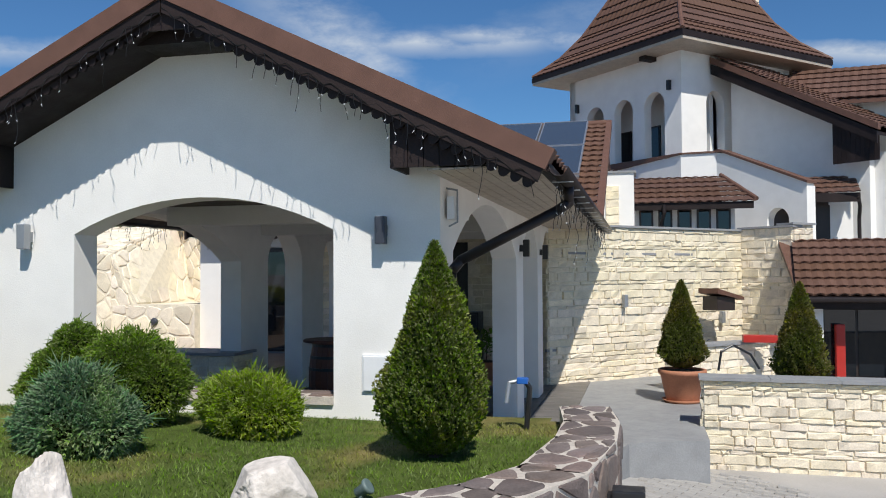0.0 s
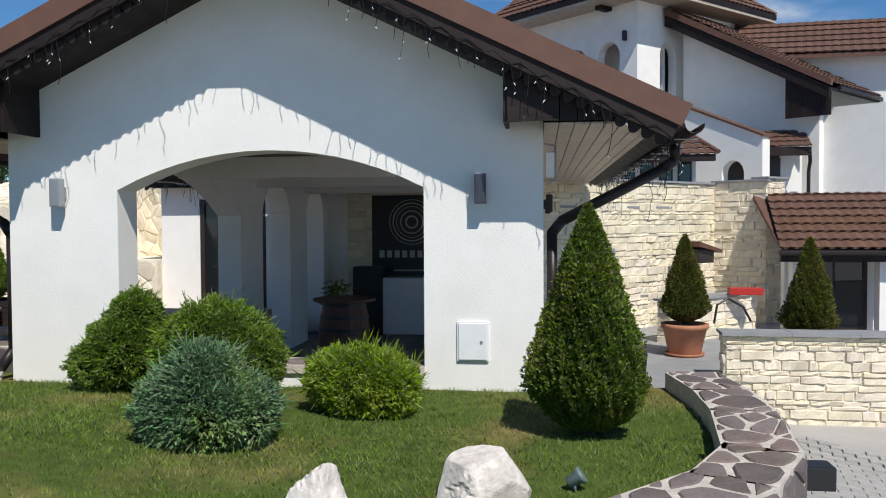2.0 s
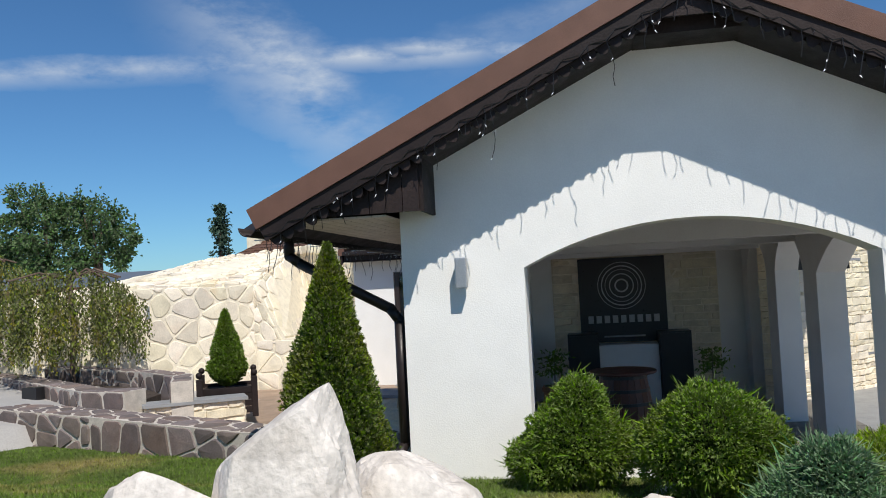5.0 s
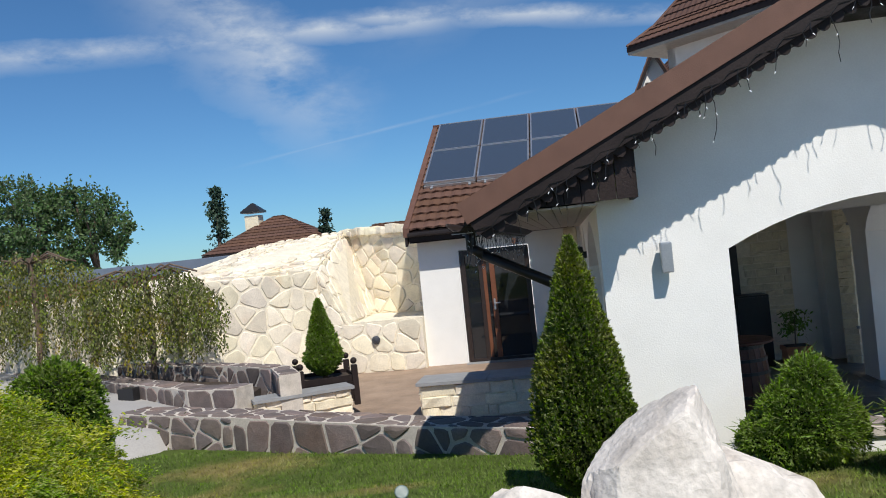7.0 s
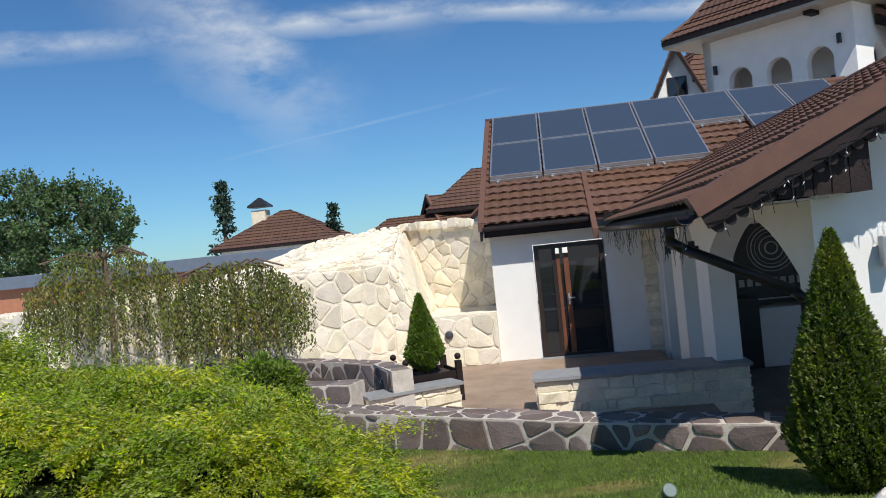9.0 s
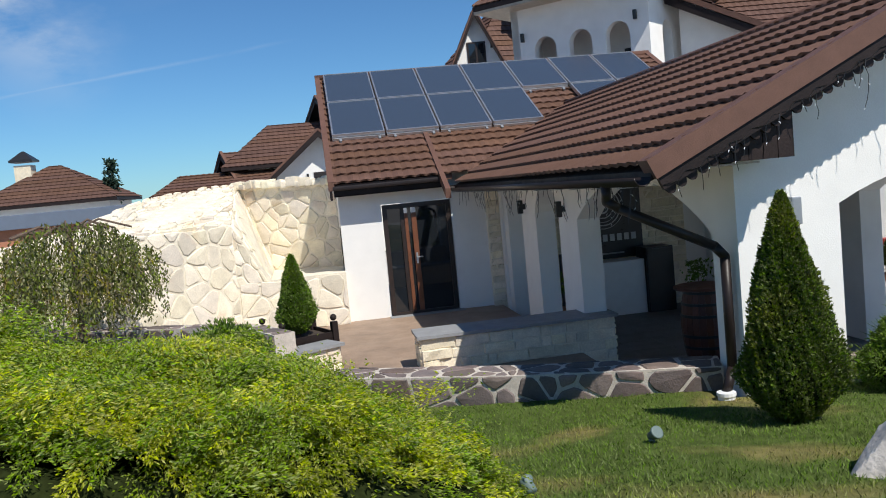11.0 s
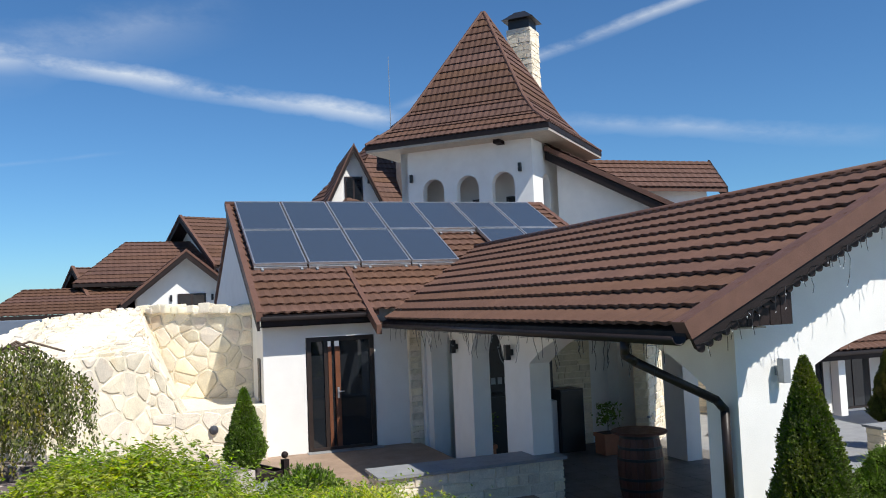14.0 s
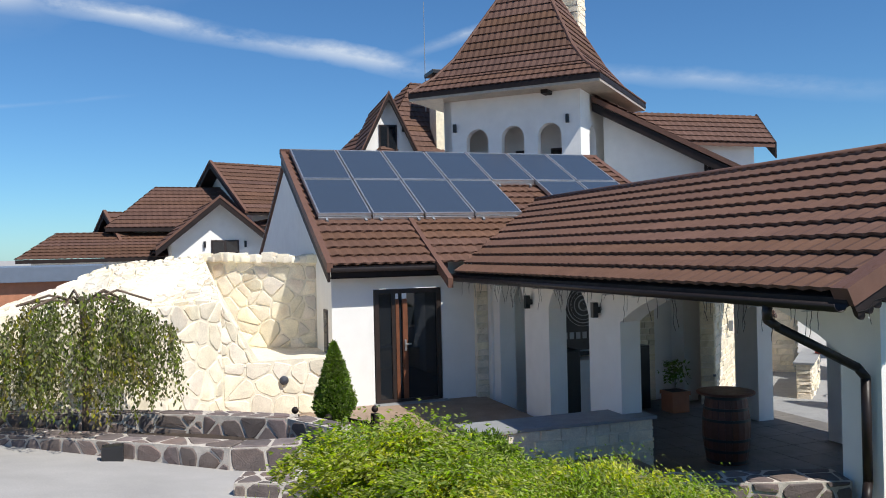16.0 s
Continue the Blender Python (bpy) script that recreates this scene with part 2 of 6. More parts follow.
# ---- mesh helpers ----
def bx(bm, x0, x1, y0, y1, z0, z1, bevel=0.0, m=None):
    made = bmesh.ops.create_cube(bm, size=1.0, matrix=Matrix.Translation(((x0 + x1) / 2, (y0 + y1) / 2, (z0 + z1) / 2)) @ Matrix.Diagonal((abs(x1 - x0), abs(y1 - y0), abs(z1 - z0), 1)))
    vs = made["verts"]
    if m is not None:
        bmesh.ops.transform(bm, matrix=m, verts=vs)
    if bevel:
        es = list({e for v in vs for e in v.link_edges})
        bmesh.ops.bevel(bm, geom=es, offset=bevel, segments=2, affect="EDGES", profile=0.7)
    return bm


def boxed(*a, bevel=0.0, m=None):
    return bx(bmesh.new(), *a, bevel=bevel, m=m)


def cyl(bm, p, q, r0, r1=None, seg=12, caps=True):
    p, q = Vector(p), Vector(q)
    d = q - p
    m = Matrix.Translation((p + q) / 2) @ d.to_track_quat("Z", "Y").to_matrix().to_4x4()
    bmesh.ops.create_cone(bm, cap_ends=caps, segments=seg, radius1=r0, radius2=r0 if r1 is None else r1, depth=d.length, matrix=m)
    return bm


def pipe(bm, pts, r, seg=10):
    for a, b in zip(pts, pts[1:]):
        cyl(bm, a, b, r, seg=seg)
    for p in pts[1:-1]:
        bmesh.ops.create_uvsphere(bm, u_segments=seg, v_segments=6, radius=r * 1.02, matrix=Matrix.Translation(p))
    return bm


def lathe(bm, prof, at=(0, 0, 0), seg=24):
    rings = []
    for r, z in prof:
        rings.append([bm.verts.new((at[0] + r * math.cos(2 * math.pi * i / seg), at[1] + r * math.sin(2 * math.pi * i / seg), at[2] + z)) for i in range(seg)])
    for a, b in zip(rings, rings[1:]):
        for i in range(seg):
            j = (i + 1) % seg
            bm.faces.new((a[i], a[j], b[j], b[i]))
    bm.faces.new(rings[0][::-1])
    bm.faces.new(rings[-1])
    return bm


def prism(bm, poly, p0, p1, to):
    """poly of (a, b); to(a, b, d) gives the place; walls between depths p0 and p1."""
    lo = [bm.verts.new(to(a, b, p0)) for a, b in poly]
    hi = [bm.verts.new(to(a, b, p1)) for a, b in poly]
    n = len(poly)
    bm.faces.new(lo)
    bm.faces.new(hi[::-1])
    for i in range(n):
        j = (i + 1) % n
        bm.faces.new((lo[j], lo[i], hi[i], hi[j]))
    bmesh.ops.recalc_face_normals(bm, faces=bm.faces[:])
    return bm


def mesh_of(name, bm, mat, smooth=False):
    me = bpy.data.meshes.new(name)
    bmesh.ops.recalc_face_normals(bm, faces=bm.faces[:])
    bm.to_mesh(me)
    bm.free()
    me.materials.append(mat)
    if smooth:
        me.polygons.foreach_set("use_smooth", [True] * len(me.polygons))
    return me


def part(name, bm, mat, parent=None, label="", smooth=False):
    ob = new(name, mesh_of(name, bm, mat, smooth))
    ob.parent = parent
    if label:
        ob["label"] = label
    return ob


def raw(name, verts, faces, mat, parent=None, label="", smooth=False):
    me = bpy.data.meshes.new(name)
    me.from_pydata(verts, [], faces)
    me.materials.append(mat)
    if smooth:
        me.polygons.foreach_set("use_smooth", [True] * len(me.polygons))
    ob = new(name, me)
    ob.parent = parent
    if label:
        ob["label"] = label
    return ob


def thing(name, label, category, group="", kind="", at=(0, 0, 0), rz=0.0):
    ob = new(name)
    ob.matrix_world = pose(*at, 0, 0, rz)
    ob.empty_display_size = 0.2
    return tagged(ob, label, category, group, kind)


def whole(name, bm, mat, label, category, group="", kind="", smooth=False):
    return tagged(part(name, bm, mat, None, "", smooth), label, category, group, kind)


def arch_curve(x0, x1, spring, top, n=14):
    """Points of an arch from (x1, spring) to (x0, spring), the way back over the top."""
    c, half, rise = (x0 + x1) / 2, (x1 - x0) / 2, top - spring
    r = (half * half + rise * rise) / (2 * rise)
    a = math.asin(min(1.0, half / r))
    if rise > half:
        return [(c + half * math.cos(math.pi * i / n), spring + rise * math.sin(math.pi * i / n)) for i in range(n + 1)]
    return [(c + r * math.sin(a - 2 * a * i / n), top - r + r * math.cos(a - 2 * a * i / n)) for i in range(n + 1)]


def arched_wall(bm, u0, u1, bottom, roof, openings, d0, d1, to):
    """A wall in the plane (u, z) from u0 to u1, its top given by roof(u), with arched openings (a, b, sill, spring, top); d0, d1 are its faces."""
    cuts = [u0]
    for a, b, *_ in openings:
        cuts += [a, b]
    cuts.append(u1)
    for a, b in zip(cuts[0::2], cuts[1::2]):
        if b - a > 1e-4:
            us = [a + (b - a) * i / 6 for i in range(7)]
            prism(bm, [(a, bottom), (b, bottom)] + [(u, roof(u)) for u in reversed(us)], d0, d1, to)
    for a, b, sill, spring, top in openings:
        if sill > bottom:
            prism(bm, [(a, bottom), (b, bottom), (b, sill), (a, sill)], d0, d1, to)
        pts = arch_curve(a, b, spring, top)
        for (ua, za), (ub, zb) in zip(pts, pts[1:]):
            prism(bm, [(ub, zb), (ua, za), (ua, roof(ua)), (ub, roof(ub))], d0, d1, to)
    bmesh.ops.remove_doubles(bm, verts=bm.verts[:], dist=1e-4)
    return bm


def xz(a, b, d):
    return (a, d, b)


def yz(a, b, d):
    return (d, a, b)


# ---- roofs ----
def courses(parent, origin, u_dir, v_dir, lo, hi, length, mat, course=0.36, wave=0.21, amp=0.026, step=0.05, joined=False, name="tile_course"):
    """Metal roof tiles in courses up a slope: lo(v), hi(v) are the ends of a course at v metres up it."""
    o, u, v = Vector(origin), Vector(u_dir).normalized(), Vector(v_dir).normalized()
    nrm = u.cross(v).normalized()
    if nrm.z < 0:
        nrm = -nrm
    allv, allf = [], []
    n = max(1, int(math.ceil(length / course - 1e-6)))
    for i in range(n):
        v0, v1 = i * course, min(length, (i + 1) * course + 0.02)
        rows = [(v0, step - 0.034, 0.9), (v0, step, 1.0), (v0 + (v1 - v0) * 0.5, step * 0.62, 1.0), (v1, 0.004, 0.8)]
        a = min(lo(v0), lo(v1))
        b = max(hi(v0), hi(v1))
        k0, k1 = math.floor(a / wave * 4) - 1, math.ceil(b / wave * 4) + 1
        verts, faces, keep = [], [], []
        for vv, h, g in rows:
            for k in range(k0, k1 + 1):
                uu = min(max(k * wave / 4, lo(vv)), hi(vv))
                ph = 2 * math.pi * k / 4
                z = h + amp * g * (0.5 + 0.5 * math.cos(ph))
                dip = 0.014 * math.cos(ph) if h == step else 0
                verts.append(o + u * uu + v * (vv - dip) + nrm * z)
                keep.append(uu)
        w = k1 - k0 + 1
        for r in range(3):
            for k in range(w - 1):
                if keep[r * w + k + 1] - keep[r * w + k] > 1e-4 or keep[(r + 1) * w + k + 1] - keep[(r + 1) * w + k] > 1e-4:
                    faces.append((r * w + k, r * w + k + 1, (r + 1) * w + k + 1, (r + 1) * w + k))
        if not faces:
            continue
        if joined:
            base = len(allv)
            allv += verts
            allf += [tuple(q + base for q in f) for f in faces]
        else:
            raw(name, verts, faces, mat, parent)
    if joined and allf:
        raw(name, allv, allf, mat, parent)


# ---- stonework ----
def cells(w, h, size, rng, jitter=0.49, flat=1.0):
    """Polygons of a crazy-paved sheet of that width and height."""
    nx, ny = max(1, round(w / size)), max(1, round(h / (size * flat)))
    sx, sy = w / nx, h / ny
    pts = {}
    for i in range(-2, nx + 2):
        for j in range(-2, ny + 2):
            pts[i, j] = ((i + 0.5 + rng.uniform(-jitter, jitter) + (0.5 if j % 2 else 0.0)) * sx, (j + 0.5 + rng.uniform(-jitter, jitter)) * sy)
    out = []
    for i in range(-1, nx + 1):
        for j in range(-1, ny + 1):
            px, py = pts[i, j]
            poly = [(0, 0), (w, 0), (w, h), (0, h)]
            for di in (-2, -1, 0, 1, 2):
                for dj in (-2, -1, 0, 1, 2):
                    q = pts.get((i + di, j + dj))
                    if q is None or (di == 0 and dj == 0) or not poly:
                        continue
                    mx, my, dx, dy = (px + q[0]) / 2, (py + q[1]) / 2, q[0] - px, q[1] - py
                    side = [(x - mx) * dx + (y - my) * dy for x, y in poly]
                    nxt = []
                    for k in range(len(poly)):
                        a, b, sa, sb = poly[k], poly[(k + 1) % len(poly)], side[k], side[(k + 1) % len(poly)]
                        if sa <= 0:
                            nxt.append(a)
                        if (sa < 0 < sb) or (sb < 0 < sa):
                            f = sa / (sa - sb)
                            nxt.append((a[0] + (b[0] - a[0]) * f, a[1] + (b[1] - a[1]) * f))
                    poly = nxt
            if len(poly) >= 3:
                area = abs(sum(a[0] * b[1] - b[0] * a[1] for a, b in zip(poly, poly[1:] + poly[:1]))) / 2
                if area > 0.12 * sx * sy:
                    out.append(poly)
    return out


def inset(poly, d):
    n = len(poly)
    cx, cy = sum(p[0] for p in poly) / n, sum(p[1] for p in poly) / n
    out = []
    for x, y in poly:
        r = math.hypot(x - cx, y - cy)
        f = max(0.25, 1 - d * 1.25 / max(r, 1e-4))
        out.append((cx + (x - cx) * f, cy + (y - cy) * f))
    return out


def stone_piece(poly, to, proud, joint, rng):
    """A stone with rounded edges on a wall; to(u, v, d) gives the place at d metres off the wall."""
    base = inset(poly, joint)
    # cut the corners so that the outline is worn
    worn = []
    n = len(base)
    for k in range(n):
        a, b, c = base[k - 1], base[k], base[(k + 1) % n]
        for q, f in ((a, rng.uniform(0.10, 0.2)), (c, rng.uniform(0.10, 0.2))):
            worn.append((b[0] + (q[0] - b[0]) * f, b[1] + (q[1] - b[1]) * f))
    n = len(worn)
    top = inset(worn, min(0.02, joint * 1.4))
    cx, cy = sum(p[0] for p in top) / n, sum(p[1] for p in top) / n
    h = proud * rng.uniform(0.6, 1.3)
    tx, ty = rng.uniform(-0.12, 0.12) * proud * 4, rng.uniform(-0.12, 0.12) * proud * 4
    verts = [to(x, y, -0.01) for x, y in worn] + [to(x, y, h * 0.75 + rng.uniform(-0.15, 0.15) * proud + (x - cx) * tx + (y - cy) * ty) for x, y in top]
    verts.append(to(cx, cy, h + rng.uniform(-0.1, 0.2) * proud))
    faces = [(k, (k + 1) % n, n + (k + 1) % n, n + k) for k in range(n)] + [(n + k, n + (k + 1) % n, 2 * n) for k in range(n)]
    return verts, faces


def crazy(parent, w, h, to, size, mat, seed, proud=0.02, joint=0.012, flat=0.8, name="stone", single=True, keep=None):
    rng = random.Random(seed)
    vs, fs = [], []
    for poly in cells(w, h, size, rng, flat=flat):
        if keep and not keep(sum(p[0] for p in poly) / len(poly), sum(p[1] for p in poly) / len(poly)):
            continue
        v, f = stone_piece(poly, to, proud, joint, rng)
        if single:
            raw(name, v, f, mat, parent)
        else:
            b = len(vs)
            vs += v
            fs += [tuple(q + b for q in t) for t in f]
    if vs:
        tagged(raw(name, vs, fs, mat, parent), kind="stuff")


def ledger(parent, w, h, to, mat, seed, row=0.11, proud=0.022, joint=0.0035, single=0, name="stone", keep=None):
    """Split-faced stone in uneven rows; the first 'single' stones are parts of their own."""
    rng = random.Random(seed)
    vs, fs, v0, made = [], [], 0.0, 0
    while v0 < h - 0.01:
        v1 = min(h, v0 + row * rng.uniform(0.5, 1.45))
        if h - v1 < row * 0.4:
            v1 = h
        u0 = 0.0
        while u0 < w - 0.01:
            u1 = min(w, u0 + row * rng.uniform(1.1, 4.8))
            if w - u1 < row * 0.8:
                u1 = w
            if keep is None or keep((u0 + u1) / 2, (v0 + v1) / 2):
                j = joint * rng.uniform(0.3, 1.2)
                a, b, c, d = u0 + j, u1 - j, v0 + j, v1 - j
                p = proud * rng.uniform(0.3, 1.5)
                e = min(0.012, (d - c) * 0.2)
                q = [rng.uniform(-0.6, 0.6) * proud for _ in range(6)]
                w1, w2, w3, w4 = (rng.uniform(-0.10, 0.10) * (d - c) for _ in range(4))
                m1, m2 = a + (b - a) * rng.uniform(0.25, 0.4), a + (b - a) * rng.uniform(0.6, 0.75)
                v = [to(a, c + max(0, w1), -0.01), to(b, c + max(0, w2), -0.01), to(b, d + min(0, w3), -0.01), to(a, d + min(0, w4), -0.01)]
                v += [to(a + e, c + e + w1, p + q[0]), to(m1, c + e * 0.5, p + q[1]), to(m2, c + e * 1.4, p + q[2]), to(b - e, c + e + w2, p + q[3])]
                v += [to(b - e, d - e + w3, p + q[4]), to(m2, d - e * 0.5, p + q[5]), to(m1, d - e * 1.4, p + q[0]), to(a + e, d - e + w4, p + q[1])]
                f = [(0, 1, 7, 6, 5, 4), (1, 2, 8, 7), (2, 3, 11, 10, 9, 8), (3, 0, 4, 11), (4, 5, 10, 11), (5, 6, 9, 10), (6, 7, 8, 9)]
                if made < single:
                    raw(name, v, f, mat, parent)
                    made += 1
                else:
                    k = len(vs)
                    vs += v
                    fs += [tuple(x + k for x in t) for t in f]
            u0 = u1
        v0 = v1
    if vs:
        tagged(raw(name, vs, fs, mat, parent), kind="stuff")


def face(p, q, z0):
    """The sheet over the line from p to q in the plan, from z0 up; its outside is on the right of the way from p to q."""
    P, Q = Vector((*p, 0)), Vector((*q, 0))
    d = (Q - P).normalized()
    nn = Vector((d.y, -d.x, 0))
    return (Q - P).length, lambda u, v, o: tuple(P + d * u + nn * o + Vector((0, 0, z0 + v)))


def wall_line(bm, p, q, thick, z0, z1, z1b=None):
    """A straight wall; its outside face lies on the line from p to q, its body to the left of it."""
    P, Q = Vector((*p, 0)), Vector((*q, 0))
    d = (Q - P).normalized()
    n = Vector((-d.y, d.x, 0)) * thick
    zb = z1 if z1b is None else z1b
    c = [P, Q, Q + n, P + n]
    lo = [bm.verts.new((*k.xy, z0)) for k in c]
    hi = [bm.verts.new((*k.xy, z)) for k, z in zip(c, (z1, zb, zb, z1))]
    bm.faces.new(lo[::-1])
    bm.faces.new(hi)
    for i in range(4):
        j = (i + 1) % 4
        bm.faces.new((lo[i], lo[j], hi[j], hi[i]))
    return bm


# ---- ground ----
def drive_z(x, y):
    return min(1.95, max(-0.66, 0.40 - 0.11 * x - 0.085 * y))


def lawn_z(x, y):
    return 0.68 + 0.14 * max(0.0, 7.5 - y) * min(1.2, max(0.0, (-x - 2) / 5)) - 0.03 * max(0.0, min(3.0, -x - 7)) * (1 if y > 7 else 0)


def steps(fine, far):
    a = list(np.arange(-20, 6.01, fine))
    return [-far, -600, -150, -60, -30] + a + [12, 30, 60, 150, 600, far]


# the lawn's edge in the plan, from the facade's right corner round by the front to the left
EDGE = [(-0.72, 7.7), (-0.62, 7.0), (-0.62, 6.3), (-0.75, 5.6), (-1.05, 5.0), (-1.5, 4.35), (-1.95, 3.7), (-2.6, 2.9), (-4.0, 2.35), (-6.5, 2.2), (-9.0, 2.35), (-11.3, 3.2), (-12.6, 5.2), (-12.9, 7.4), (-12.2, 9.6), (-10.4, 9.5), (-8.2, 8.6), (-6.5, 7.9), (-6.3, 7.5), (-0.8, 7.9)]


TERRACE = [(-12.0, 10.25), (-10.3, 9.75), (-8.2, 8.95), (-6.45, 8.3), (-6.45, 17.2), (-9.6, 17.2), (-11.7, 17.0), (-12.0, 13.0)]
PIT = [(-1.3, 7.6), (-1.3, 5.4), (-3, 4.4), (-9, 3.6), (-11.2, 4.3), (-12.0, 6.0), (-12.2, 8.8), (-11.3, 9.2), (-11.0, 11.3), (-10.8, 12.2), (-10.8, 16.6), (-1.6, 16.6)]


def inside(x, y, poly):
    hit = False
    for (ax, ay), (b_x, by) in zip(poly, poly[1:] + poly[:1]):
        if (ay > y) != (by > y) and x < (b_x - ax) * (y - ay) / (by - ay) + ax:
            hit = not hit
    return hit


xs, ys = steps(0.5, 4000), [v + 12 for v in steps(0.5, 4000)]
raw_v = [(x, y, (drive_z(x, y) if abs(x) < 100 and abs(y) < 100 else -0.66) - 0.02 - (0.9 if inside(x, y, PIT) else 0)) for y in ys for x in xs]
nxs = len(xs)
ground = raw("ground", raw_v, [(j * nxs + i, j * nxs + i + 1, (j + 1) * nxs + i + 1, (j + 1) * nxs + i) for j in range(len(ys) - 1) for i in range(nxs - 1)], PAVER, smooth=True)
tagged(ground, "pale grey paved drive and ground sloping past the lawn", "ground", kind="structure")

lv, lf, li = [], [], {}
N = 0.16
for i in range(-82, 2):
    for j in range(12, 64):
        x, y = i * N, j * N
        if inside(x + N / 2, y + N / 2, EDGE):
            q = []
            for a, b in ((i, j), (i + 1, j), (i + 1, j + 1), (i, j + 1)):
                if (a, b) not in li:
                    li[a, b] = len(lv)
                    lv.append((a * N, b * N, lawn_z(a * N, b * N) + 0.015 * noise.noise((a * N, b * N, 0))))
                q.append(li[a, b])
            lf.append(tuple(q))
lawn = raw("lawn", lv, lf, LAWN, smooth=True)
tagged(lawn, "mown green lawn with dry straw-coloured patches", "lawn", kind="structure")
rng = np.random.default_rng(5)
gv, gf = [], []
for _ in range(150000):
    x, y = rng.uniform(-12.5, -0.6), rng.uniform(3.2, 9.4)
    if y > 7.5 and x > -6.6 or not inside(x, y, EDGE) or (y < 4.2 and rng.random() < 0.5):
        continue
    z = lawn_z(x, y)
    a, h = rng.uniform(0, math.tau), rng.uniform(0.014, 0.034)
    dx, dy = math.cos(a) * 0.0036, math.sin(a) * 0.0036
    lx, ly = rng.uniform(-0.025, 0.025, 2)
    b = len(gv)
    gv += [(x - dx, y - dy, z), (x + dx, y + dy, z), (x + lx, y + ly, z + h)]
    gf.append((b, b + 1, b + 2))
tagged(raw("grass", gv, gf, BLADE), "short green and yellowed grass blades of the lawn", "grass", kind="stuff")

# terrace left of the pavilion and the floor under it
bm = bmesh.new()
prism(bm, TERRACE, -0.3, 0.27, lambda a, b, d: (a, b, d))
whole("pavement_terrace", bm, STAMPED, "brown stamped concrete terrace before the glazed door", "terrace", kind="structure")
floor = whole("floor", prism(bmesh.new(), [(-6.45, 7.6), (-1.0, 7.95), (-0.2, 10.9), (0.76, 11.3), (0.76, 12.5), (3.4, 12.5), (4.5, 20), (-1.2, 20), (-1.2, 17.1), (-6.45, 17.1)], -0.75, -0.12, lambda a, b, d: (a, b, d)), SLATE, "dark grey stone floor of the pavilion and side terrace", "floor", kind="structure")
for i in range(9):
    for j in range(14):
        x, y = -6.4 + i * 0.6, 7.95 + j * 0.65
        if x + 0.6 < -1.0:
            part("tile", boxed(x + 0.006, x + 0.594, y + 0.006, y + 0.644, -0.125, -0.105), FLOOR, floor)

# ---- the pavilion ----
CEIL = material("brown_ceiling_board", (0.09, 0.065, 0.05), 0.6, vary=0.15, scale=4, fine=40, bump=0.15)
XL, XR, XC, YF, YB = -6.30, -1.70, -4.0, 7.46, 16.95
SLOPE, RIDGE = 0.485, 4.425


def under(x):
    return RIDGE - 0.16 - SLOPE * abs(x - XC)


bm = bmesh.new()
arched_wall(bm, XL, XR, 0.35, lambda u: min(under(u), 4.2), [(-5.31, -2.67, 0.86, 2.34, 2.66)], YF, YF + 0.34, xz)
wall_front = whole("wall_front", bm, PLASTER, "white plastered gable wall with a wide segmental arch", "wall", kind="structure")
SIDE_R = [(7.95, 11.85, -0.1, 2.15, 2.72), (12.5, 14.2, -0.1, 2.2, 2.72), (14.85, 16.5, -0.1, 2.2, 2.72)]
SIDE_L = [(7.95, 12.1, -0.1, 2.15, 2.72), (13.03, 14.43, -0.1, 2.2, 2.72), (15.42, 16.6, -0.1, 2.2, 2.72)]
for nm, xa, xb, SIDE in (("wall_left", XL, XL + 0.34, SIDE_L), ("wall_right", XR - 0.34, XR, SIDE_R)):
    bm = bmesh.new()
    arched_wall(bm, YF + 0.34, YB + 0.2, -0.1, lambda u: 3.0, SIDE, xa, xb, yz)
    whole(nm, bm, PLASTER, "white plastered side wall with three tall arches", "wall", kind="structure")
whole("wall_back", boxed(XL, XR + 0.0, YB, YB + 0.2, -0.1, 3.1), PLASTER, "white plastered back wall of the pavilion", "wall", kind="structure")
whole("ceiling", boxed(XL + 0.34, XR - 0.34, YF + 0.34, YB, 2.82, 2.9), CEIL, "dark brown boarded flat ceiling", "ceiling", kind="structure")
for y in (10.2, 12.9, 15.4):
    whole("ceiling_beam", boxed(XL + 0.34, XR - 0.34, y - 0.12, y + 0.12, 2.58, 2.82, bevel=0.01), PLASTER, "white plastered ceiling beam", "beam", group="ceiling beams", kind="structure")

# plinth stones under the arch
sill = whole("window_sill", boxed(-5.31, -2.67, YF - 0.03, YF + 0.36, 0.80, 0.868), JOINT, "flagstone sill in pale mortar under the arch", "sill", kind="structure")
crazy(sill, 2.64, 0.38, lambda u, v, d: (-5.31 + u, YF - 0.02 + v, 0.868 + d), 0.30, ANDESITE, 3, proud=0.012, joint=0.015)

# roof
pav_roof = thing("pavilion_roof", "brown metal tile gable roof with scalloped dark bargeboards", "roof", kind="structure")
YE = 6.85
EX = 3.30
slope_len = EX * math.hypot(1, SLOPE)
vx, vz = 1 / math.hypot(1, SLOPE), SLOPE / math.hypot(1, SLOPE)
WING_S, WING_Y, WING_Z = 0.505, 16.75, 3.02


def wing_z(y):
    return WING_Z + WING_S * (y - WING_Y)


def valley_y(v):
    """How far back a course of the pavilion's roof runs before it meets the wing's roof."""
    return WING_Y + (RIDGE - EX * SLOPE + v * vz - WING_Z) / WING_S


